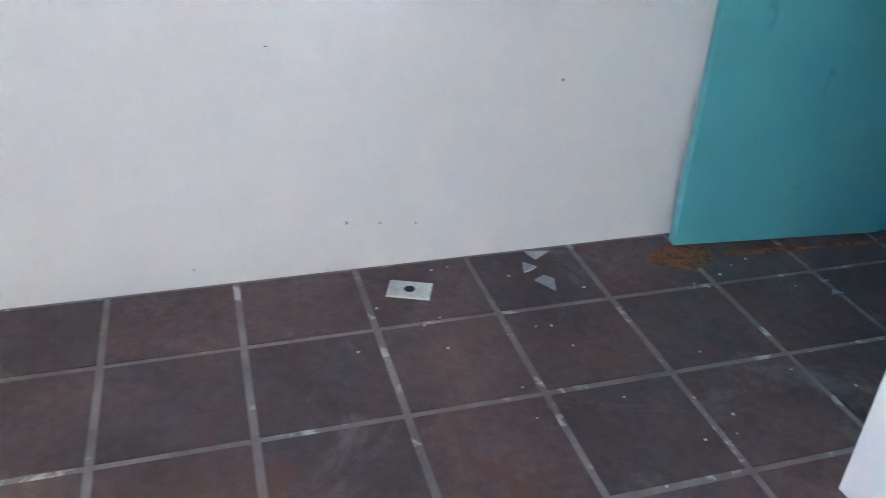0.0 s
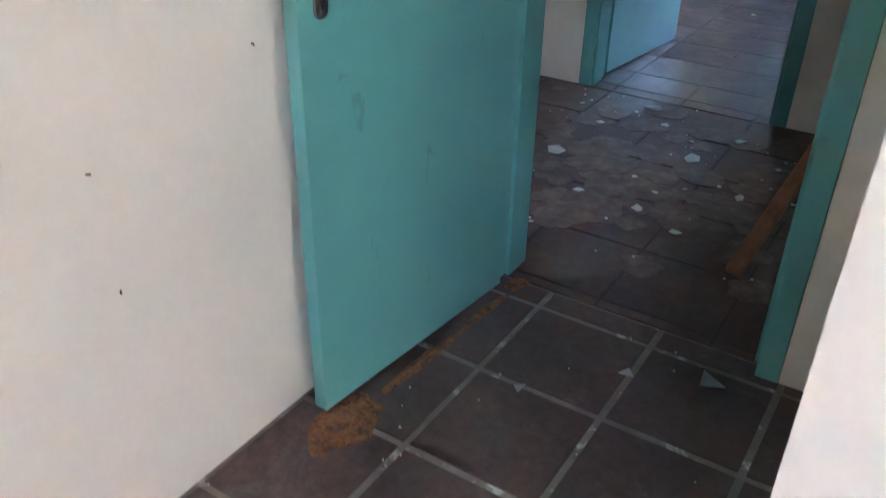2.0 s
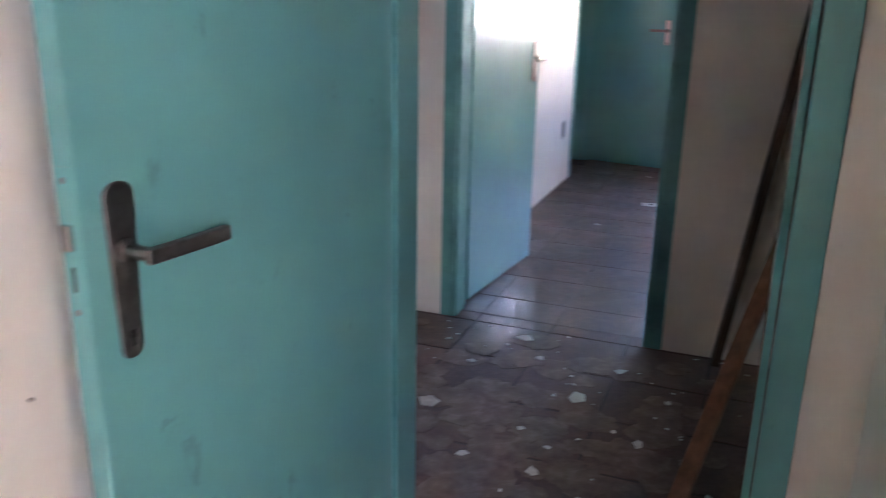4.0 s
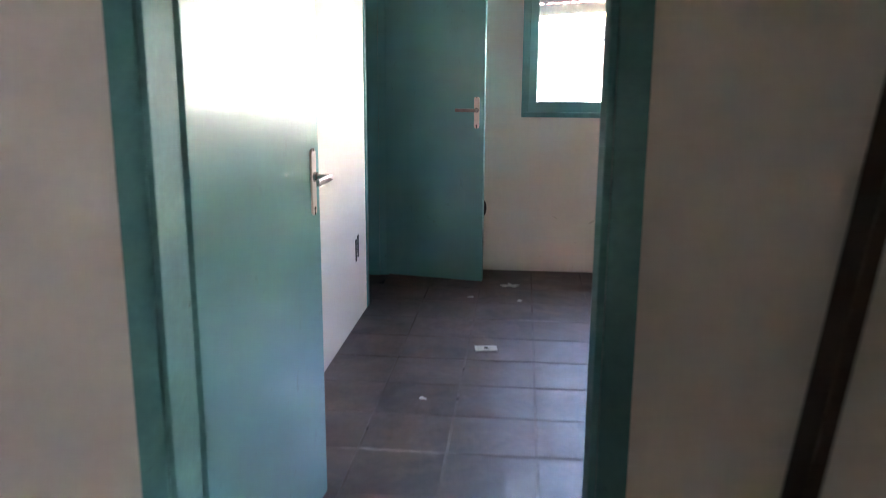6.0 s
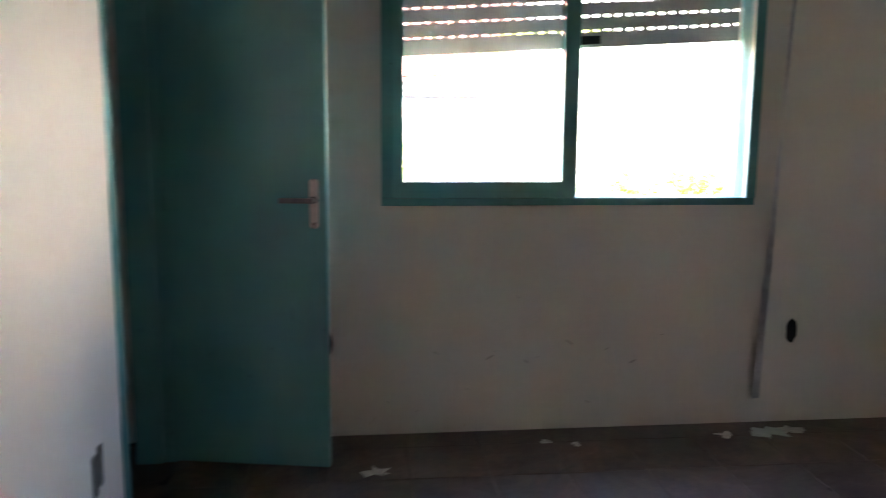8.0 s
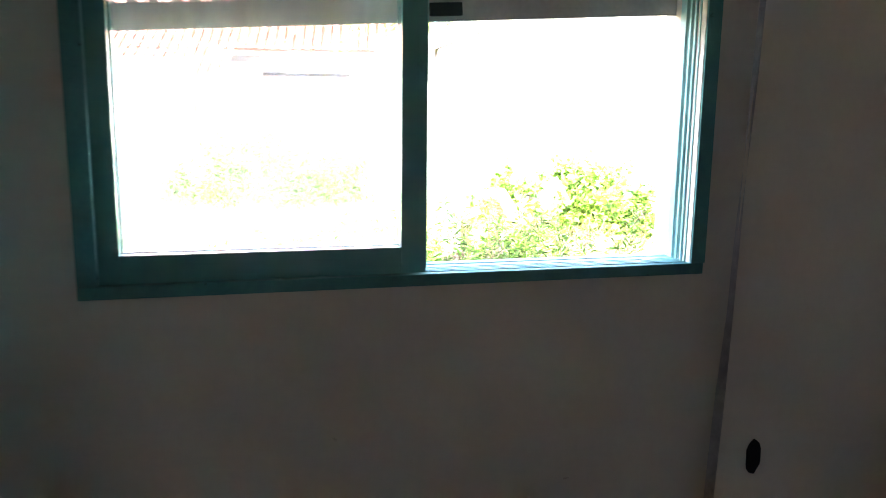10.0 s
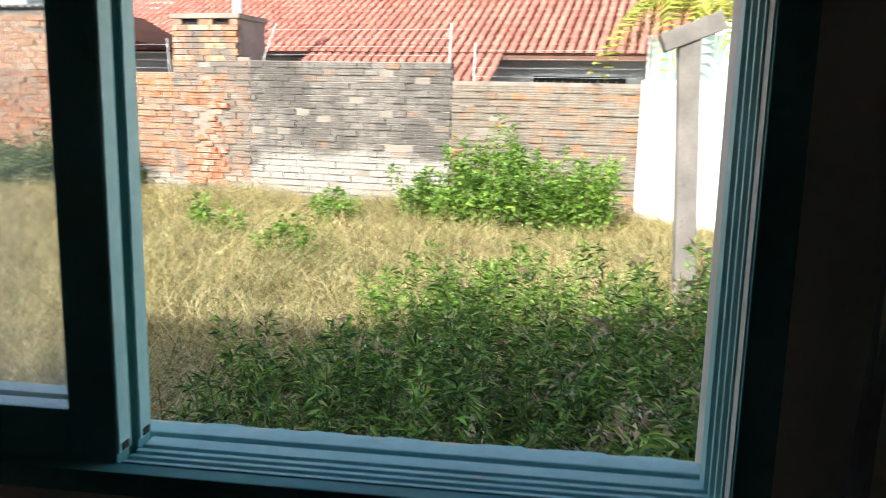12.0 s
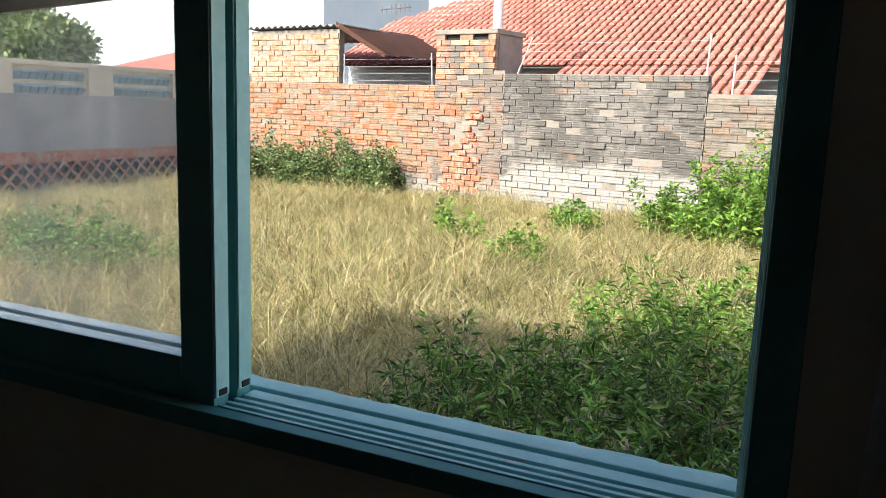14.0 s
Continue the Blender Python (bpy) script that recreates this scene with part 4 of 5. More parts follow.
gap = lambda c, z: (-4.45 < c < -3.95 + 0.25 * z and 0.35 < z < 1.30 and abs(c + 4.25 - 0.28 * (z - 0.5)) < 0.22 + 0.1 * math.sin(z * 25)) 
brick_section("garden_wall_1", "weathered orange brick wall, stained and crumbling", -9.6, -4.74, GZ, 1.86, M["brick"], 90)
brick_section("garden_wall_2", "crumbling orange brick pillar with a broken patch", -4.74, -3.30, GZ, 2.12, M["brick_pillar"], 70, gap, -0.02)
brick_section("garden_wall_3", "blackened grey brick wall with whitewashed foot", -3.30, 0.13, GZ, 2.07, M["brick_dark"], 110, lambda c, z: abs(c + 2.70) < 0.17 and abs(z - 0.92) < 0.06)
brick_section("garden_wall_4", "grey mortar-smeared low brick wall", 0.145, 2.95, GZ, 1.80, M["brick_pale"], 60)
brick_section("brick_shed_wall", "pale orange brick wall of a shed", -9.6, -7.1, 1.87, 2.90, M["brick_shed"], 40, None, 0.03)
# raw red brick showing in the broken patch
patch = thing("broken_brick_patch", ME, "raw red bricks exposed where the wall has broken away", "bricks")
random.seed(8)
for r in range(15):
    for c in range(6):
        u = -4.62 + 0.0 + c * 0.2 + (0.1 if r % 2 else 0) + 0.02 * r
        z = GZ + 0.26 + r * 0.106
        wide = 0.42 - 0.02 * r if r < 6 else 0.20 - 0.008 * r
        if abs(u - (-4.20 + 0.022 * r)) > wide + random.uniform(-0.06, 0.06):
            continue
        ob = new("brick", brick_of(M["brick_red"]))
        ob.parent = patch
        ob.matrix_basis = Matrix.Translation((u, 0.012 + random.uniform(-0.03, 0.01), z)) @ Matrix.Diagonal((0.8, 1, 0.084 / BRICK_H, 1))

# chimney of a barbecue on the wall
chim = thing("barbecue_chimney", ME @ Matrix.Translation((-4.1, 0, 0)), "brick barbecue chimney with vents and a grey rendered side", "chimney")
verts, faces = [], []
random.seed(3)
bm = bmesh.new()
box(bm, -0.60, 0.58, 0.04, 0.9, 1.9, 2.80)
part("core", bm, M["mortar"], chim)
for r in range(6):
    z = 2.045 + r * 0.098
    for c in range(7):
        u = -0.62 + 0.2 * c - (0.1 if r % 2 else 0.0)
        a, b = max(u, -0.62), min(u + 0.19, 0.60)
        if b - a < 0.05:
            continue
        ob = new("brick", brick_of(M["brick_shed"] if random.random() < 0.55 else M["brick_pillar"]))
        ob.parent = chim
        ob.matrix_basis = Matrix.Translation(((a + b) / 2, 0.02 + random.uniform(-0.008, 0.008), z)) @ Matrix.Diagonal(((b - a) / BRICK_L, 1, 0.087 / BRICK_H, 1))
for u0, u1 in ((-0.62, -0.45), (-0.13, 0.13), (0.45, 0.60)):
    bm = bmesh.new()
    box(bm, u0, u1, -0.02, 0.08, 2.625, 2.72)
    part("vent_pier", bm, M["brick"], chim)
for u0, u1 in ((-0.45, -0.13), (0.13, 0.45)):
    bm = bmesh.new()
    box(bm, u0, u1, 0.038, 0.045, 2.63, 2.72)
    part("vent", bm, M["black"], chim)
bm = bmesh.new()
box(bm, -0.66, 0.64, -0.04, 0.92, 2.72, 2.80, None, 0.01)
part("cap", bm, M["mortar"], chim)
bm = bmesh.new()
box(bm, 0.581, 0.60, 0.1, 0.88, 1.9, 2.72)
part("side_render", bm, M["mortar"], chim, "grey rendered side")
M["tin"] = surface("pale_galvanised_flue", (0.62, 0.63, 0.65), (0.5, 0.51, 0.53), 5, 0.4, metal=0.6)
bm = bmesh.new()
rod(bm, (0.33, 0.45, 2.8), (0.33, 0.45, 4.4), 0.085, 18)
part("flue", bm, M["tin"], chim, "pale metal flue pipe")

# shed roof of corrugated sheet with a timber eave
M["fibre"] = surface("grey_corrugated_fibre_cement", (0.30, 0.29, 0.28), (0.17, 0.165, 0.16), 4, 0.9)
shed = thing("shed_roof", ME, "corrugated roof sheet with a brown timber eave", "roof")
def corrugated(u0, u1, n0, n1, zf, pitch, amp, rows=2):
    V, F = [], []
    nu = int((u1 - u0) / pitch * 8) + 1
    for j in range(rows + 1):
        n = n0 + (n1 - n0) * j / rows
        for i in range(nu + 1):
            u = u0 + (u1 - u0) * i / nu
            V.append((u, n, zf(u, n) + amp * math.sin(2 * math.pi * u / pitch)))
    for j in range(rows):
        for i in range(nu):
            k = j * (nu + 1) + i
            F.append((k, k + 1, k + nu + 2, k + nu + 1))
    return V, F
V, F = corrugated(-9.65, -6.98, -0.06, 2.6, lambda u, n: 2.955 - 0.03 * n, 0.18, 0.025)
ob = mesh_part("sheet", V, F, M["fibre"], shed, "", True)
so = ob.modifiers.new("thick", 'SOLIDIFY')
so.thickness = 0.012
M["eave_wood"] = surface("reddish_brown_eave_boards", (0.17, 0.075, 0.045), (0.10, 0.045, 0.03), 4, 0.7)
bm = bmesh.new()
vs = [bm.verts.new(v) for v in ((-7.08, 0.0, 2.97), (-5.92, 0.0, 2.40), (-5.92, 2.4, 2.40), (-7.08, 2.4, 2.97))]
bm.faces.new(vs)
bmesh.ops.solidify(bm, geom=list(bm.faces), thickness=0.05)
part("side_eave", bm, M["eave_wood"], shed, "brown timber eave")
bm = bmesh.new()
vs = [bm.verts.new(v) for v in ((-7.10, -0.06, 3.02), (-5.88, -0.06, 2.42), (-5.88, -0.06, 2.33), (-7.10, -0.06, 2.92))]
bm.faces.new(vs)
bmesh.ops.solidify(bm, geom=list(bm.faces), thickness=0.05)
part("fascia", bm, M["eave_wood"], shed, "brown fascia board")

# ---- the neighbour's house ----
M["white_wall"] = surface("white_house_paint", (0.78, 0.78, 0.77), (0.70, 0.70, 0.69), 0.8, 0.8)
M["roof_tile"] = surface("terracotta_roof_tiles", (0.52, 0.195, 0.15), (0.43, 0.15, 0.11), 1.6, 0.8, relief=0.3, fine=20, spots=(0.22, 0.10, 0.08), spot_scale=3, spot_at=0.72, vary=0.22, island=True)
house = thing("neighbour_house", ME, "white house with a terracotta tiled roof", "house")
bm = bmesh.new()
box(bm, -9.5, 3.4, 3.0, 3.2, GZ, 2.45)
box(bm, -9.5, -9.3, 3.2, 9, GZ, 2.45)
part("wall", bm, M["white_wall"], house)
def house_window(u0, u1, z0, z1):
    bm = bmesh.new()
    for a0, a1, c0, c1 in ((u0, u1, z1 - 0.05, z1), (u0, u0 + 0.06, z0, z1 - 0.05), (u1 - 0.06, u1, z0, z1 - 0.05)):
        box(bm, a0, a1, 2.95, 3.0, c0, c1)
    w = part("window", bm, M["tin"], house, "grey window frame")
    bm = bmesh.new()
    box(bm, u0 + 0.06, u1 - 0.06, 2.985, 2.995, z0, z1 - 0.05)
    part("pane", bm, M["black"], w)
    k = u0 + 0.12
    while k < u1 - 0.08:
        bm = bmesh.new()
        box(bm, k, k + 0.02, 2.965, 2.98, z0, z1 - 0.12)
        part("bar", bm, M["steel"], w)
        k += 0.16
house_window(0.75, 2.55, 1.2, 2.02)
house_window(-6.3, -4.6, 1.2, 2.17)
PITCH, ROWL = 0.172, 0.33
def tiled_plane(name, u_of, n_low, n_high, z_low, slope, label):
    """Barrel tiles: raised half-round covers in overlapping rows, on a plane that falls towards the garden."""
    V, F = [], []
    rows = int((n_high - n_low) / (ROWL * math.cos(slope)))
    for r in range(rows):
        na = n_low + r * ROWL * math.cos(slope)
        nb = na + ROWL * 1.08 * math.cos(slope)
        za = z_low + (na - n_low) * math.tan(slope) + 0.028
        zb = z_low + (nb - n_low) * math.tan(slope)
        u0, u1 = u_of(na)
        u = math.ceil(u0 / PITCH) * PITCH
        while u < u1:
            k = len(V)
            j = random.uniform(-0.008, 0.008)
            for nn, zz, s in ((na, za, 1.0), (nb, zb, 0.86)):
                for a in range(6):
                    th = math.pi * a / 5
                    V.append((u + j - math.cos(th) * 0.063 * s, nn, zz + math.sin(th) * 0.05 * s))
            for a in range(5):
                F.append((k + a, k + a + 1, k + a + 7, k + a + 6))
            F.append((k, k + 1, k + 2, k + 3, k + 4, k + 5))
            u += PITCH
    roof = tagged(mesh_part(name, V, F, M["roof_tile"], house, label), kind="stuff")
    bm = bmesh.new()
    (a0, a1), (b0, b1) = u_of(n_low), u_of(n_high)
    zt = z_low + (n_high - n_low) * math.tan(slope)
    vs = [bm.verts.new(v) for v in ((a0, n_low, z_low), (a1, n_low, z_low), (b1, n_high, zt), (b0, n_high, zt))]
    bm.faces.new(vs)
    bmesh.ops.solidify(bm, geom=list(bm.faces), thickness=0.06)
    part("roof_deck", bm, M["eave_wood"], house)
random.seed(2)
SL = radians(27)
tiled_plane("roof", lambda n: (max(-9.55, -11.6 + max(0, (n - 2.3)) * 0.95), 3.6), 2.3, 9.0, 2.32, SL, "terracotta barrel tiles")
tiled_plane("roof_wing", lambda n: (-3.4, 0.35), 0.75, 2.3, 2.32 - 1.55 * math.tan(SL), SL, "terracotta barrel tiles")
# eave gutter board
bm = bmesh.new()
box(bm, 0.35, 3.6, 2.32, 2.36, 2.22, 2.30)
part("eave_board", bm, M["eave_wood"], house)

# electric fence on the wall
fence = thing("electric_fence", ME, "thin pale electric fence posts and wires on the wall", "fence")
def fence_post(u, z, lean):
    bm = bmesh.new()
    rod(bm, (u, 0.08, z - 0.25), (u + lean, 0.08, z + 0.55), 0.014, 6)
    part("post", bm, M["tin"], fence)
for u, z, ln in ((-7.0, 1.86, 0.0), (-4.85, 1.86, -0.06), (-3.2, 2.1, 0.35), (0.06, 2.1, 0.03), (0.45, 1.8, 0.02)):
    fence_post(u, z, ln)
for k in range(4):
    for u0, u1, z in ((-7.0, -4.87, 1.92), (0.45, 2.9, 1.86), (-3.0, 0.08, 2.16)):
        bm = bmesh.new()
        rod(bm, (u0, 0.075, z + 0.13 * k), (u1, 0.075, z + 0.13 * k), 0.0035, 5)
        part("wire", bm, M["tin"], fence)

# white walls on the far side, and a neighbour's tall white house
boundary = thing("white_boundary_wall", None, "plain white rendered boundary wall in full sun", "wall", kind="structure")
def upright(bm, a, b, t, z0, z1):
    a, b = Vector((*a, 0)), Vector((*b, 0))
    d = (b - a)
    m = Matrix.Translation(a) @ Matrix.Rotation(math.atan2(d.y, d.x), 4, 'Z')
    box(bm, 0, d.length, 0, t, z0, z1, m)
bm = bmesh.new()
upright(bm, (2.9, 17.25), (4.35, 15.9), 0.15, GZ, 1.84)
part("render", bm, M["white_wall"], boundary)
bm = bmesh.new()
upright(bm, (4.35, 15.9), (9.5, 10.5), 0.2, GZ, 3.6)
tagged(part("white_house_wall", bm, M["white_wall"]), "tall plain white house wall in full sun", "wall", kind="structure")
bm = bmesh.new()
upright(bm, (3.05, 17.75), (4.33, 16.45), 0.012, 1.7, 2.45)
M["panel_glass"] = surface("pale_green_glass_panel", (0.36, 0.46, 0.44), (0.28, 0.38, 0.36), 2, 0.08, relief=0.02)
screen = thing("glass_screen", None, "pale greenish glass screen on the white wall", "screen")
part("pane", bm, M["panel_glass"], screen)
for q in ((3.02, 17.75), (3.3, 17.48), (4.3, 16.45)):
    bm = bmesh.new()
    rod(bm, (*q, GZ), (*q, 2.5), 0.025, 8)
    part("post", bm, M["tin"], screen)

# palm behind the wall
M["palm"] = leaf_mat("yellow_green_palm", [(0, (0.20, 0.26, 0.04)), (0.6, (0.36, 0.36, 0.06)), (1, (0.48, 0.36, 0.10))])
M["trunk"] = surface("grey_brown_trunk", (0.30, 0.24, 0.18), (0.2, 0.16, 0.12), 6, 0.9)
palm = thing("palm_tree", Matrix.Translation((3.75, 17.5, GZ)), "palm with yellow-green drooping fronds behind the wall", "palm")
bm = bmesh.new()
rod(bm, (0, 0, 0), (0.1, 0, 3.0), 0.09, 10, 0.06)
part("trunk", bm, M["trunk"], palm)
random.seed(13)
for k in range(13):
    a = k * 2.4
    V, F = [], []
    L = random.uniform(1.3, 1.9)
    for s in range(24):
        t = (s + 1) / 24
        r, z = L * t, 2.95 + 0.55 * math.sin(t * 2.4) - 1.35 * t * t * (0.6 + 0.25 * (k % 3)) + random.uniform(-0.015, 0.015)
        cx, cy = 0.1 + math.cos(a) * r, math.sin(a) * r
        for sd in (-1, 1):
            px, py = -math.sin(a) * sd, math.cos(a) * sd
            ll = 0.46 * math.sin(0.35 + 2.5 * t) * random.uniform(0.85, 1.1)
            ux, uy = math.cos(a), math.sin(a)
            i = len(V)
            V += [(cx, cy, z), (cx + px * ll * 0.5 + ux * 0.10, cy + py * ll * 0.5 + uy * 0.10, z + 0.03), (cx + px * ll + ux * 0.26, cy + py * ll + uy * 0.26, z - 0.20), (cx + px * ll * 0.5 + ux * 0.13, cy + py * ll * 0.5 + uy * 0.13, z - 0.01)]
            F.append((i, i + 1, i + 2, i + 3))
    mesh_part("frond", V, F, M["palm"], palm)

# concrete post with a short cross arm
M["concrete"] = surface("rough_weathered_concrete", (0.22, 0.20, 0.185), (0.14, 0.13, 0.12), 4, 0.95, relief=0.7, fine=45, spots=(0.12, 0.11, 0.10), spot_scale=20, spot_at=0.64)
post = thing("concrete_post", pose(2.85, 12.2, GZ), "old grey concrete post with a short cross arm", "post")
bm = bmesh.new()
box(bm, -0.085, 0.085, -0.08, 0.08, -0.1, 2.30, Matrix.Rotation(radians(-3), 4, 'Y'), 0.012)
part("shaft", bm, M["concrete"], post)
bm = bmesh.new()
box(bm, -0.25, 0.25, -0.10, 0.10, -0.075, 0.075, Matrix.Translation((-0.10, 0, 2.33)) @ Matrix.Rotation(radians(-22), 4, 'Y'), 0.012)
part("arm", bm, M["concrete"], post)

# rubble heap
rub = thing("rubble_heap", pose(3.65, 12.9, GZ), "heap of broken concrete and orange bricks", "rubble")
random.seed(17)
for k in range(16):
    bm = bmesh.new()
    s = random.uniform(0.10, 0.28)
    m = pose(random.uniform(-0.45, 0.5), random.uniform(-0.4, 0.4), random.uniform(0.1, 0.6), random.uniform(-50, 50), random.uniform(-50, 50), random.uniform(0, 180))
    box(bm, -s, s, -s * 0.6, s * 0.6, -s * 0.4, s * 0.4, m, 0.015)
    part("chunk", bm, M["brick_red"] if k % 4 == 0 else M["concrete"], rub)

M["render_grey"] = surface("grey_cement_render", (0.40, 0.39, 0.39), (0.27, 0.265, 0.265), 1.2, 0.9, relief=0.3)
# side boundary wall, seen through the dirty pane
side = thing("side_boundary_wall", pose(-10.2, 0, 0), "grey rendered wall over a red clay block lattice", "wall", kind="structure")
bm = bmesh.new()
box(bm, -0.2, 0, 8, 19.6, 0.50, 1.45)
part("render", bm, M["render_grey"], side)
bm = bmesh.new()
box(bm, -0.2, 0, 8, 19.6, 0.30, 0.50)
part("brick_band", bm, M["brick_red"], side)
# black sheet standing in for the shade seen through the lattice
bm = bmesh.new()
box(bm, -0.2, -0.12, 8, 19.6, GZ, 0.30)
part("shade_sheet", bm, M["black"], side)
k = 8.0
while k < 19.4:
    for z in (GZ + 0.02, GZ + 0.29):
        bm = bmesh.new()
        rod(bm, (-0.04, k, z), (-0.04, k + 0.25, z + 0.25), 0.025, 5)
        rod(bm, (-0.04, k + 0.25, z), (-0.04, k, z + 0.25), 0.025, 5)
        part("lattice_block", bm, M["brick_red"], side)
    k += 0.27
M["cream_block"] = surface("cream_painted_block", (0.70, 0.62, 0.46), (0.60, 0.52, 0.38), 3, 0.8)
M["blue_block"] = surface("blue_grey_louvre_block", (0.32, 0.42, 0.46), (0.24, 0.33, 0.37), 6, 0.7)
louv = thing("louvred_wall", pose(-13.5, 0, 0), "cream wall with blue-grey ventilation blocks", "wall", kind="structure")
bm = bmesh.new()
box(bm, -0.25, -0.1, 6, 26, GZ, 2.05)
box(bm, -0.28, 0.02, 6, 26, 2.05, 2.15)
part("render", bm, M["cream_block"], louv)
k = 6.4
while k < 25:
    bm = bmesh.new()
    box(bm, -0.1, 0.0, k + 1.9, k + 2.6, GZ, 2.05)
    part("pier", bm, M["cream_block"], louv)
    for j in range(9):
        for z in (1.42, 1.72):
            bm = bmesh.new()
            m = Matrix.Translation((-0.06, k + 0.1 + j * 0.2, z + 0.13)) @ Matrix.Rotation(radians(35), 4, 'Y')
            box(bm, -0.05, 0.05, -0.085, 0.085, -0.09, 0.09, m)
            part("louvre_block", bm, M["blue_block"], louv)
    k += 2.6
far = thing("far_house", pose(-26.6, 33.0, GZ), "pale far house with a low tiled roof", "house")
bm = bmesh.new()
box(bm, -2.2, 2.1, 0, 5, 0, 2.86)
part("wall", bm, M["white_wall"], far)
bm = bmesh.new()
vs = [bm.verts.new(v) for v in ((-2.5, -0.3, 2.86), (2.4, -0.3, 2.86), (2.4, 5.3, 2.86), (-2.5, 5.3, 2.86), (0.0, 1.9, 3.75), (0.0, 3.1, 3.75))]
for f in ((0, 1, 4), (1, 2, 5, 4), (2, 3, 5), (3, 0, 4, 5), (3, 2, 1, 0)):
    bm.faces.new([vs[i] for i in f])
part("roof", bm, M["roof_tile"], far)
tower = thing("far_white_block", pose(-26, 42, GZ), "apartment block far behind, shade put into its blue-grey colour", "building")
bm = bmesh.new()
box(bm, -9.5, 3.0, 0, 12, 0, 11.5)
# blue-grey base carries the block's shade in its colour
M["pale_block"] = surface("shaded_wall_blue_grey", (0.50, 0.54, 0.58), (0.44, 0.48, 0.52), 0.5, 0.8)
part("wall", bm, M["pale_block"], tower)

# glowing cylinder added round the horizon: whitens the low sky, lifts the bedroom light
m, n, l, p = mat("glowing_sky_ring")
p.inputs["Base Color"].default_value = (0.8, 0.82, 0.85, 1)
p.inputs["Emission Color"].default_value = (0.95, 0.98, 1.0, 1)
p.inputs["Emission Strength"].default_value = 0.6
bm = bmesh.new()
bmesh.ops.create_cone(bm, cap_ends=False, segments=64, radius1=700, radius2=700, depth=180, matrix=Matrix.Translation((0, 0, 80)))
tagged(part("backdrop", bm, m), "glowing pale ring added to whiten the low sky", "sky", kind="structure")
ant = thing("tv_antenna", ME @ Matrix.Translation((-12.55, 8.57, -0.54)), "thin roof antenna with short cross bars", "antenna")
bm = bmesh.new()
rod(bm, (0, 0, GZ), (0, 0, 5.15), 0.03, 6)
part("mast", bm, M["steel"], ant)
bm = bmesh.new()
rod(bm, (-0.6, 0, 4.95), (0.6, 0, 5.0), 0.02, 6)
for k in range(7):
    rod(bm, (-0.55 + k * 0.18, 0, 4.85), (-0.55 + k * 0.18, 0, 5.1), 0.014, 5)
part("bars", bm, M["steel"], ant)

# tree beyond the louvred wall
tree = thing("tree", Matrix.Translation((-18.3, 20.9, GZ)), "dark leafy tree behind the walls", "tree")
bm = bmesh.new()
rod(bm, (0, 0, 0), (0.1, 0.1, 2.6), 0.2, 10, 0.14)
random.seed(31)
lim = []
for k in range(8):
    e = Vector((random.uniform(-1.6, 1.6), random.uniform(-1.6, 1.6), random.uniform(2.7, 4.6)))
    rod(bm, (0.1, 0.1, 2.3), e, 0.09, 6, 0.03)
    lim.append((*e, 0.9, 0.9, 0.7))
part("trunk", bm, M["trunk"], tree)
V, F = leaf_cloud([c[:3] for c in lim], [c[3:] for c in lim], 15000, (0.12, 0.24), 0.25)
numpy_part("crown", V, F, M["leaf_dark"], tree)

# ---- store room beside the passage ----
cup = thing("cupboard", None, "white panelled cupboard with brown rails and green top panel", "cupboard")
bm = bmesh.new()
box(bm, 1.10, 2.9, 0.43, 0.46, 0.035, 0.276, None, 0.002)
part("front_panel", bm, M["white_board"], cup)
bm = bmesh.new()
box(bm, 1.10, 2.9, 0.425, 0.47, 0.004, 0.035, None, 0.004)
part("plinth", bm, M["wood"], cup, "brown timber plinth")
bm = bmesh.new()
box(bm, 1.087, 2.9, 0.405, 0.47, 0.276, 0.333, None, 0.005)
part("rail", bm, M["wood"], cup, "orange-brown timber rail")
bm = bmesh.new()
box(bm, 1.10, 2.9, 0.45, 0.47, 0.333, 2.0)
part("back_panel", bm, M["green_board"], cup, "dusty dark green panel")
bm = bmesh.new()
box(bm, 1.087, 1.135, 0.41, 0.429, 0.004, 0.276, None, 0.003)
part("batten", bm, M["white_board"], cup, "white painted batten")
bm = bmesh.new()
box(bm, 1.087, 1.10, -0.128, 0.41, 0.004, 0.05, None, 0.003)
tagged(part("baseboard", bm, M["white_board"]), "white painted skirting board", "baseboard", kind="structure")

# ---- planks in the hall ----
def plank(label, foot, top, w, th, material):
    f, t = Vector(foot), Vector(top)
    d = t - f
    m = Matrix.Translation(f) @ d.to_track_quat('Z', 'Y').to_matrix().to_4x4()
    bm = bmesh.new()
    box(bm, -w / 2, w / 2, -th / 2, th / 2, 0, d.length, m, 0.003)
    return tagged(part("plank", bm, material), label, "plank")
plank("dark timber plank leaning against the hall wall", (0.725, 2.235, 0.012), (0.985, 2.265, 2.0), 0.07, 0.028, M["wood_dark"])
plank("orange-brown timber batten leaning in the dark hall", (0.664, 1.06, 0.010), (0.985, 2.05, 0.98), 0.045, 0.022, M["wood"])

# ---- small things on the floors ----
def flat_plate(name, label, cat, x, y, z, w, d, h, rz, material, hole=None):
    t = thing(name, pose(x, y, z, 0, 0, rz), label, cat)
    bm = bmesh.new()
    box(bm, -w / 2, w / 2, -d / 2, d / 2, 0, h, None, 0.002)
    part("plate", bm, material, t)
    if hole:
        bm = bmesh.new()
        rod(bm, (hole[0], hole[1], h), (hole[0], hole[1], h + 0.0012), hole[2], 16)
        part("hole", bm, M["black"], t)
    return t
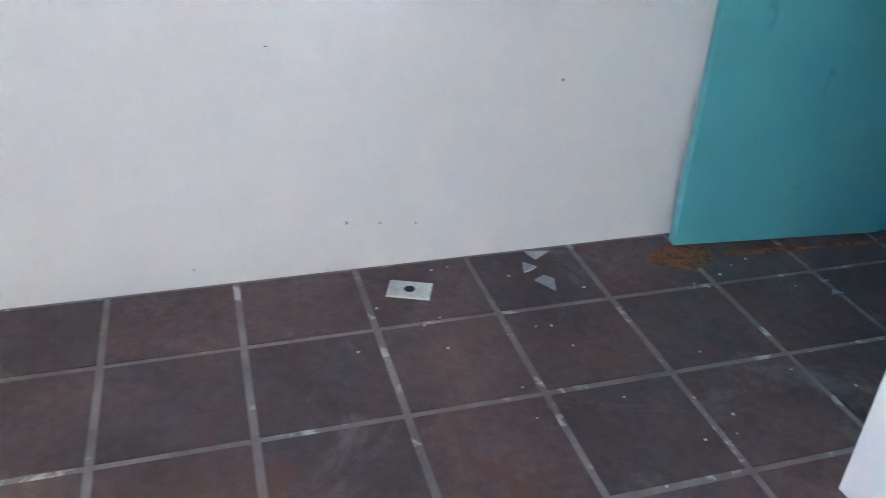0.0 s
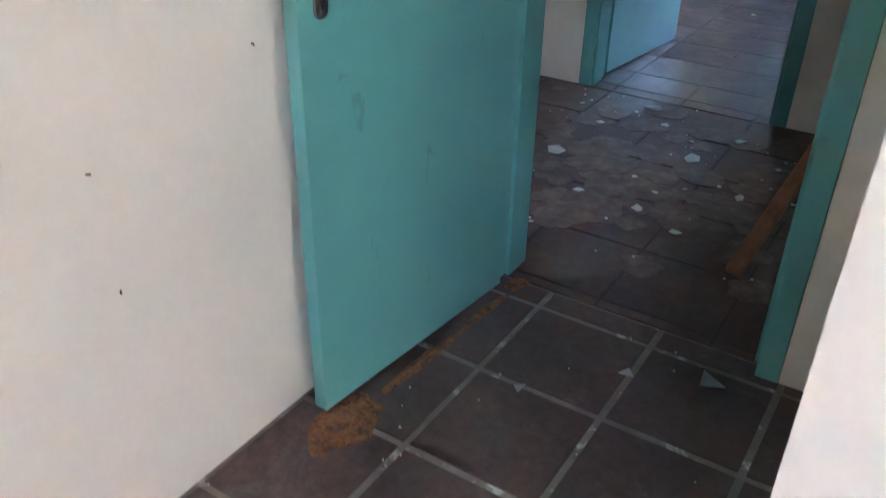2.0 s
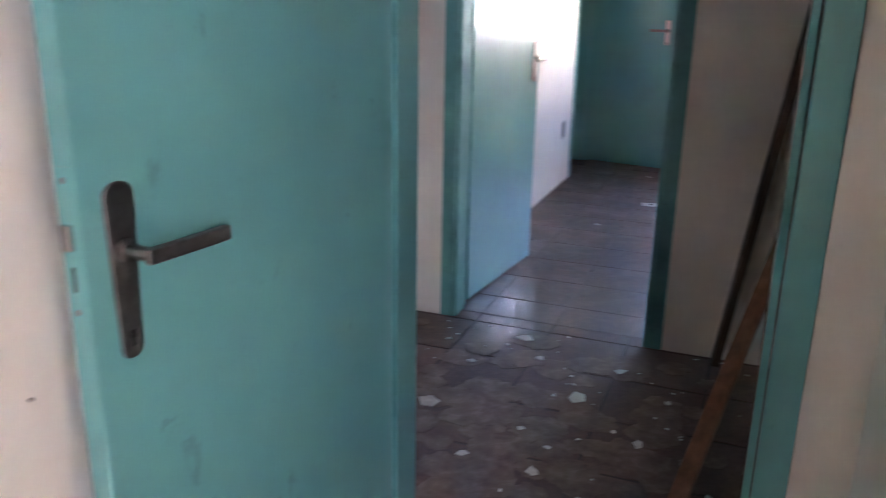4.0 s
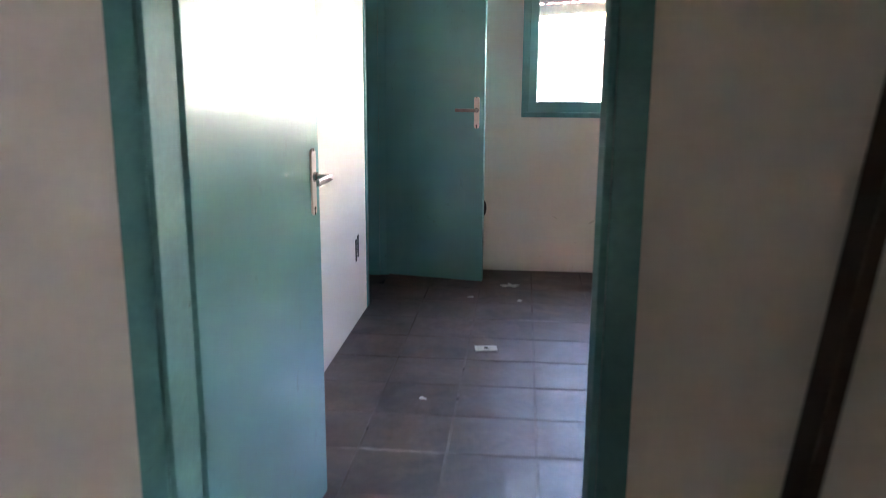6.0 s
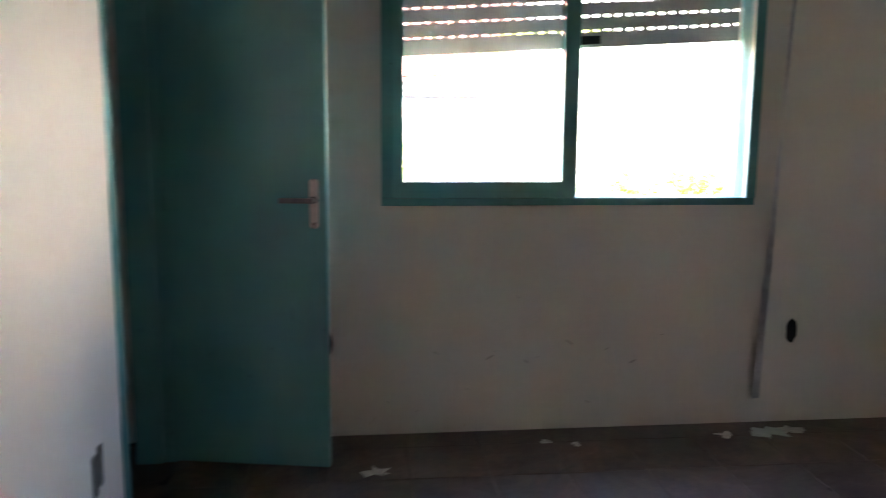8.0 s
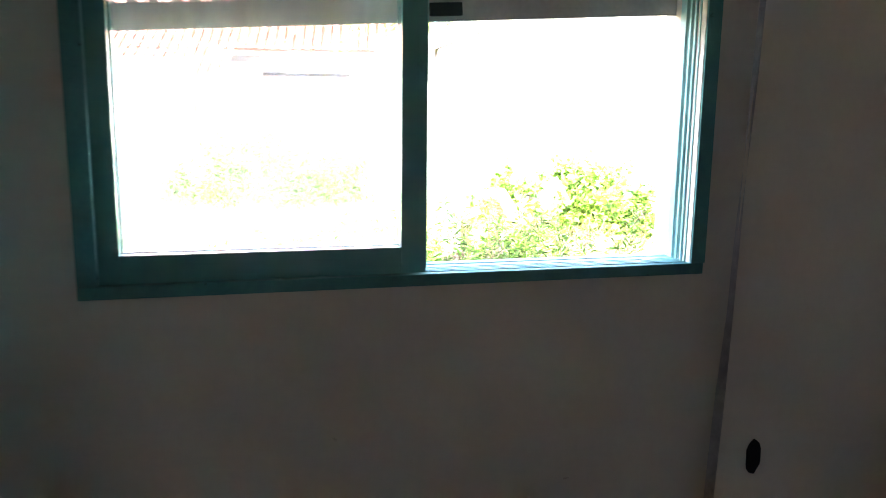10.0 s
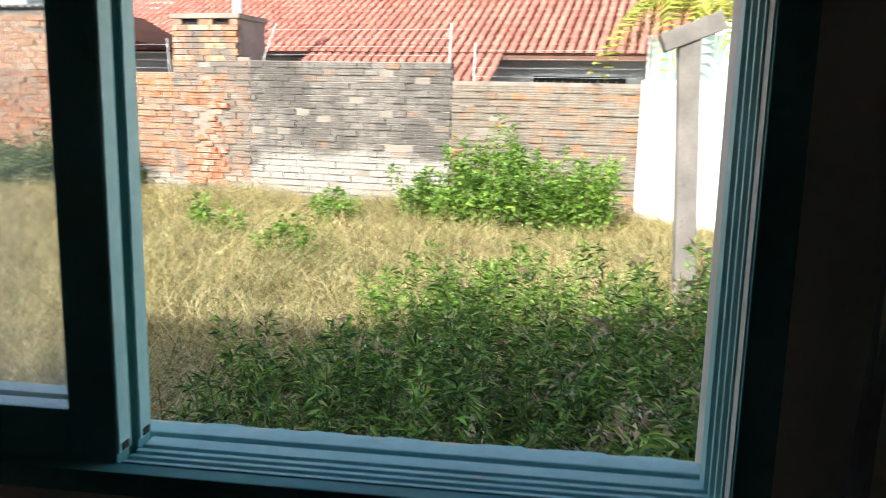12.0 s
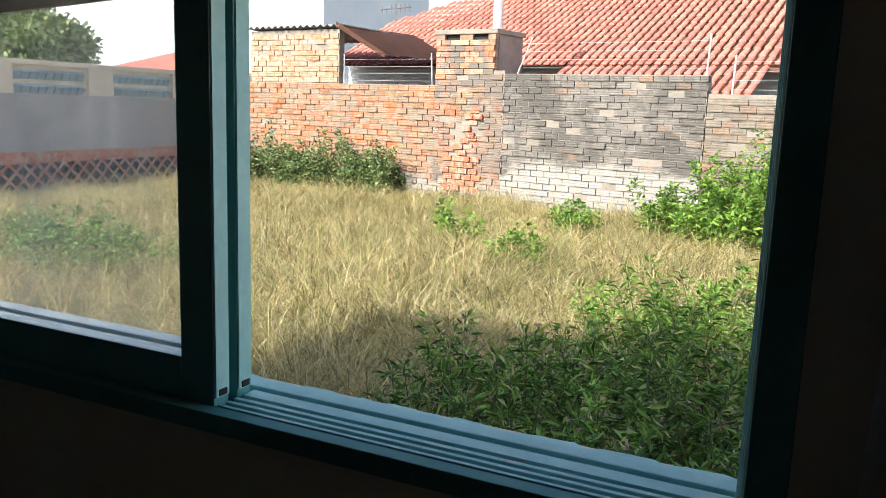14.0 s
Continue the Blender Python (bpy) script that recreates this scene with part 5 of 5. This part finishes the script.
flat_plate("switch_plate", "ivory blank switch plate with a round hole on the tiles", "switch plate", 0.135, -0.812, 0.0, 0.112, 0.074, 0.006, 68, M["chip"], (0.0, 0.0, 0.014))
flat_plate("switch_plate", "white blank switch plate lying on the bedroom tiles", "switch plate", 0.177, 4.617, 0.0, 0.105, 0.072, 0.006, 8, M["chip"], (0.0, 0.0, 0.012))

def shard(label, pts, z, rz, x, y, material, tilt=0.0, h=0.004, name="shard", cat="shard"):
    bm = bmesh.new()
    outline(bm, pts, 0, h)
    bmesh.ops.recalc_face_normals(bm, faces=bm.faces)
    ob = tagged(part(name, bm, material), label, cat)
    ob.matrix_world = pose(x, y, z, tilt, tilt * 0.5, rz)
    return ob
shard("grey broken ceramic shard by the wall", [(0, 0), (0.06, -0.035), (0.055, 0.03)], 0.006, -85, 0.036, -0.385, M["shard"], 9)
shard("grey broken ceramic shard by the wall", [(0, 0), (0.05, 0.012), (0.03, 0.03), (0.01, 0.04)], 0.001, -30, 0.07, -0.475, M["shard"])
shard("grey broken ceramic shard on the tiles", [(0, 0), (0.07, -0.012), (0.04, 0.035), (0.008, 0.035)], 0.001, 40, 0.160, -0.475, M["shard"])
shard("grey broken ceramic shard on the tiles", [(0, 0), (0.06, 0.0), (0.02, 0.05)], 0.004, 30, 0.74, 0.535, M["shard"], 8)
shard("small grey ceramic shard on the tiles", [(0, 0), (0.035, 0.0), (0.02, 0.025)], 0.002, 10, 0.565, 0.475, M["shard"], 5)
shard("small grey ceramic shard on the tiles", [(0, 0), (0.035, 0.005), (0.01, 0.02)], 0.002, 80, 0.40, 0.28, M["shard"], 5)

def blob(r, n=9, jag=0.35):
    return [(r * random.uniform(1 - jag, 1 + jag) * math.cos(2 * math.pi * k / n), r * random.uniform(1 - jag, 1 + jag) * math.sin(2 * math.pi * k / n)) for k in range(n)]
random.seed(77)
spots = [(-0.129, 1.552, 0.035), (0.318, 1.768, 0.045), (0.02, 2.18, 0.04), (0.30, 1.28, 0.03), (-0.1, 1.9, 0.02), (0.12, 2.02, 0.022), (0.42, 2.02, 0.024), (0.55, 1.55, 0.028), (0.2, 1.5, 0.016), (0.45, 1.2, 0.018), (0.6, 1.85, 0.02), (0.08, 1.3, 0.02)]
for k in range(64):
    spots.append((random.uniform(-0.35, 0.95), random.uniform(0.9, 2.28), random.uniform(0.0035, 0.011)))
for x, y, r in spots:
    ob = shard("chip of white paint on the hall floor", blob(r * 0.8, 5, 0.6), 0.0105, random.uniform(0, 360), x, y, M["paper"] if random.random() < 0.4 else M["chip"], random.uniform(0, 4), 0.002, "paint_chip", "paint chip")
    ob["group"] = "paint chips on the floor"
for k in range(44):
    x, y = random.uniform(0.02, 0.95), random.uniform(-1.0, 0.7)
    if 0.08 < x < 0.15 and y > -0.05:
        x += 0.1
    ob = shard("tiny pale crumb on the tiles", blob(random.uniform(0.0015, 0.0038), 5), 0.0005, random.uniform(0, 360), x, y, M["chip"], random.uniform(0, 15), 0.003, "crumb", "crumb")
    ob["group"] = "crumbs on the floor"
for x, y, r, mm in ((0.27, 5.78, 0.05, "chip"), (1.0, 6.02, 0.02, "chip"), (1.12, 5.98, 0.018, "chip"), (1.80, 6.02, 0.035, "chip"), (2.0, 6.04, 0.07, "paper"), (2.12, 6.05, 0.04, "chip"), (0.05, 5.5, 0.018, "chip"), (0.33, 5.45, 0.015, "chip"), (-0.05, 4.0, 0.012, "chip"), (0.9, 4.5, 0.012, "chip")):
    shard("fallen paint flake near the wall", blob(r, 13, 0.7), 0.001, random.uniform(0, 360), x, y, M[mm], 3, 0.003, "paint_flake", "paint flake")
# cement crust left on the hall tiles
for k in range(110):
    x, y = random.gauss(0.22, 0.34), random.gauss(1.55, 0.34)
    if not (0.95 < y < 2.25 and -0.6 < x < 0.85):
        continue
    ob = shard("thin grey cement crust on the hall floor", blob(random.uniform(0.03, 0.085), 17, 0.22), 0.0003, random.uniform(0, 360), x, y, M["crust"], 0, 0.0006 + 0.00002 * k, "cement_crust", "crust")
    ob["group"] = "cement crusts on the floor"
# wood dust under the door
def dust(x, y, rx, ry, rz):
    N = 22
    V, F = [(0, 0, 0.006)], []
    for ring, (s, z) in enumerate(((0.45, 0.004), (1.0, 0.0006))):
        for k in range(N):
            a = 2 * math.pi * k / N
            w = s * random.uniform(0.75, 1.15)
            V.append((rx * w * math.cos(a), ry * w * math.sin(a), z))
    for k in range(N):
        j = (k + 1) % N
        F += [(0, 1 + k, 1 + j), (1 + k, 1 + N + k, 1 + N + j, 1 + j)]
    ob = tagged(mesh_part("wood_dust", V, F, M["sawdust"]), "thin orange wood dust under the door edge", "dust")
    ob.matrix_world = pose(x, y, 0.0005, 0, 0, rz)
dust(0.13, -0.02, 0.075, 0.11, 0)
dust(0.155, 0.25, 0.018, 0.16, -5)
dust(0.175, 0.52, 0.014, 0.12, -5)
dust(0.18, 0.68, 0.03, 0.04, 0)

# ---- wall fittings ----
for k, yy in enumerate((4.955, 5.005)):
    t = thing("socket_recess", pose(XBL, yy, 0.384 + 0.012 * k), "empty dark recess of a removed wall socket", "socket")
    bm = bmesh.new()
    box(bm, 0.0006, 0.003, -0.016, 0.016, -0.058, 0.058, None, 0.001)
    part("recess", bm, M["black"], t)
t = thing("socket_hole", pose(2.156, YW, 0.424), "ragged empty socket hole in the wall", "socket")
bm = bmesh.new()
random.seed(5)
outline(bm, [(0.026 * math.cos(a) * random.uniform(0.85, 1.1), 0.058 * math.sin(a) * random.uniform(0.9, 1.05)) for a in [2 * math.pi * k / 16 for k in range(16)]], 0.0006, 0.003, Matrix.Rotation(radians(90), 4, 'X'))
bmesh.ops.recalc_face_normals(bm, faces=bm.faces)
part("recess", bm, M["black"], t)
t = thing("socket_hole", pose(0.075, YW, 0.410), "ragged empty socket hole in the wall", "socket")
bm = bmesh.new()
outline(bm, [(0.026 * math.cos(a), 0.058 * math.sin(a)) for a in [2 * math.pi * k / 16 for k in range(16)]], 0.0006, 0.003, Matrix.Rotation(radians(90), 4, 'X'))
bmesh.ops.recalc_face_normals(bm, faces=bm.faces)
part("recess", bm, M["black"], t)
# nail holes and knocks in the plaster
random.seed(9)
for k, (y, z) in enumerate([(-0.396, 0.708), (-0.386, 0.494), (-0.042, 0.816), (0.043, 0.678), (-0.949, 0.144), (-0.861, 0.134), (-0.765, 0.123), (-1.122, 0.613), (-1.338, 0.051)]):
    bm = bmesh.new()
    outline(bm, [(a * 1.5, b * 0.6) for a, b in blob(0.0036 if k < 5 else 0.0026, 7, 0.5)], 0.0004, 0.0012, Matrix.Rotation(radians(90), 4, 'Y'))
    bmesh.ops.recalc_face_normals(bm, faces=bm.faces)
    ob = tagged(part("nail_hole", bm, M["wood_dark"]), "small dark nail hole in the wall", "hole")
    ob.matrix_world = pose(0, y, z, random.uniform(0, 90))

# scuffs on the wall under the window
random.seed(15)
M["scuff"] = surface("grey_brown_scuff", (0.60, 0.54, 0.47), (0.46, 0.41, 0.36), 60, 0.8)
for x, z, w in ((0.54, 0.36, 0.02), (0.78, 0.336, 0.03), (0.80, 0.36, 0.012), (0.94, 0.311, 0.026), (0.99, 0.33, 0.012), (1.13, 0.393, 0.03), (0.68, 0.193, 0.014), (1.30, 0.36, 0.02), (1.42, 0.30, 0.03), (1.55, 0.42, 0.016), (0.46, 0.10, 0.012), (1.22, 0.12, 0.02), (0.9, 0.60, 0.012)):
    bm = bmesh.new()
    outline(bm, [(a * 1.3, b * 0.28) for a, b in blob(w * 0.5, 9, 0.5)], 0.0004, 0.001, Matrix.Rotation(radians(90), 4, 'X'))
    bmesh.ops.recalc_face_normals(bm, faces=bm.faces)
    ob = tagged(part("scuff_mark", bm, M["scuff"]), "small dark scuff on the cream wall", "scuff", "scuffs under the window")
    ob.matrix_world = pose(x, YW, z, 0, random.uniform(-40, 40), 0)
# black mould on the white floor of the store room
for k in range(34):
    x, y = random.uniform(1.12, 1.75), 0.42 - abs(random.gauss(0, 0.14))
    ob = shard("patch of black mould on the white floor", blob(random.uniform(0.004, 0.022), 11, 0.6), 0.0, random.uniform(0, 360), x, max(y, -0.02), M["black"], 0, 0.0012 + 0.00003 * k, "mould_spot", "mould")
    ob["group"] = "mould spots on the floor"

# ---- floor tiles ----
T = 0.31
bm = bmesh.new()
box(bm, -T / 2, T / 2, -T / 2, T / 2, -0.02, 0.0)
for v in bm.verts:
    if v.co.z > -0.01:
        v.co.x *= 0.993
        v.co.y *= 0.993
tile_base = bpy.data.meshes.new("tile")
bm.to_mesh(tile_base)
bm.free()
def tiles(floor, material, x0, x1, y0, y1, joint, X0=0.28, Y0=0.0):
    me = tile_base.copy()
    me.materials.append(material)
    random.seed(int(y0 * 10) + 40)
    i0, i1 = math.floor((x0 - X0) / T), math.ceil((x1 - X0) / T)
    j0, j1 = math.floor((y0 - Y0) / T), math.ceil((y1 - Y0) / T)
    for j in range(j0, j1):
        for i in range(i0, i1):
            a0, a1 = max(X0 + i * T, x0), min(X0 + (i + 1) * T, x1)
            b0, b1 = max(Y0 + j * T, y0), min(Y0 + (j + 1) * T, y1)
            if a1 - a0 < 0.03 or b1 - b0 < 0.03:
                continue
            ob = new("tile", me)
            ob.parent = floor
            ob.matrix_basis = Matrix.Translation(((a0 + a1) / 2, (b0 + b1) / 2, random.uniform(-0.0006, 0.0004))) @ Matrix.Rotation(random.uniform(-0.002, 0.002), 4, 'X') @ Matrix.Diagonal(((a1 - a0 - joint * random.uniform(0.85, 1.15)) / T, (b1 - b0 - joint * random.uniform(0.85, 1.15)) / T, 1, 1))
tiles(floor_a, M["tile"], 0.0, 3.2, -3.1, YD1a + 0.05, 0.015)
tiles(floor_h, M["tile_hall"], -2.0, 1.05, YD1a + 0.05, YD2a + 0.08, 0.009, 0.09, 0.124)
tiles(floor_b, M["tile_b"], XBL, XBR, YD2a + 0.08, YW, 0.008, 0.09, 0.123)
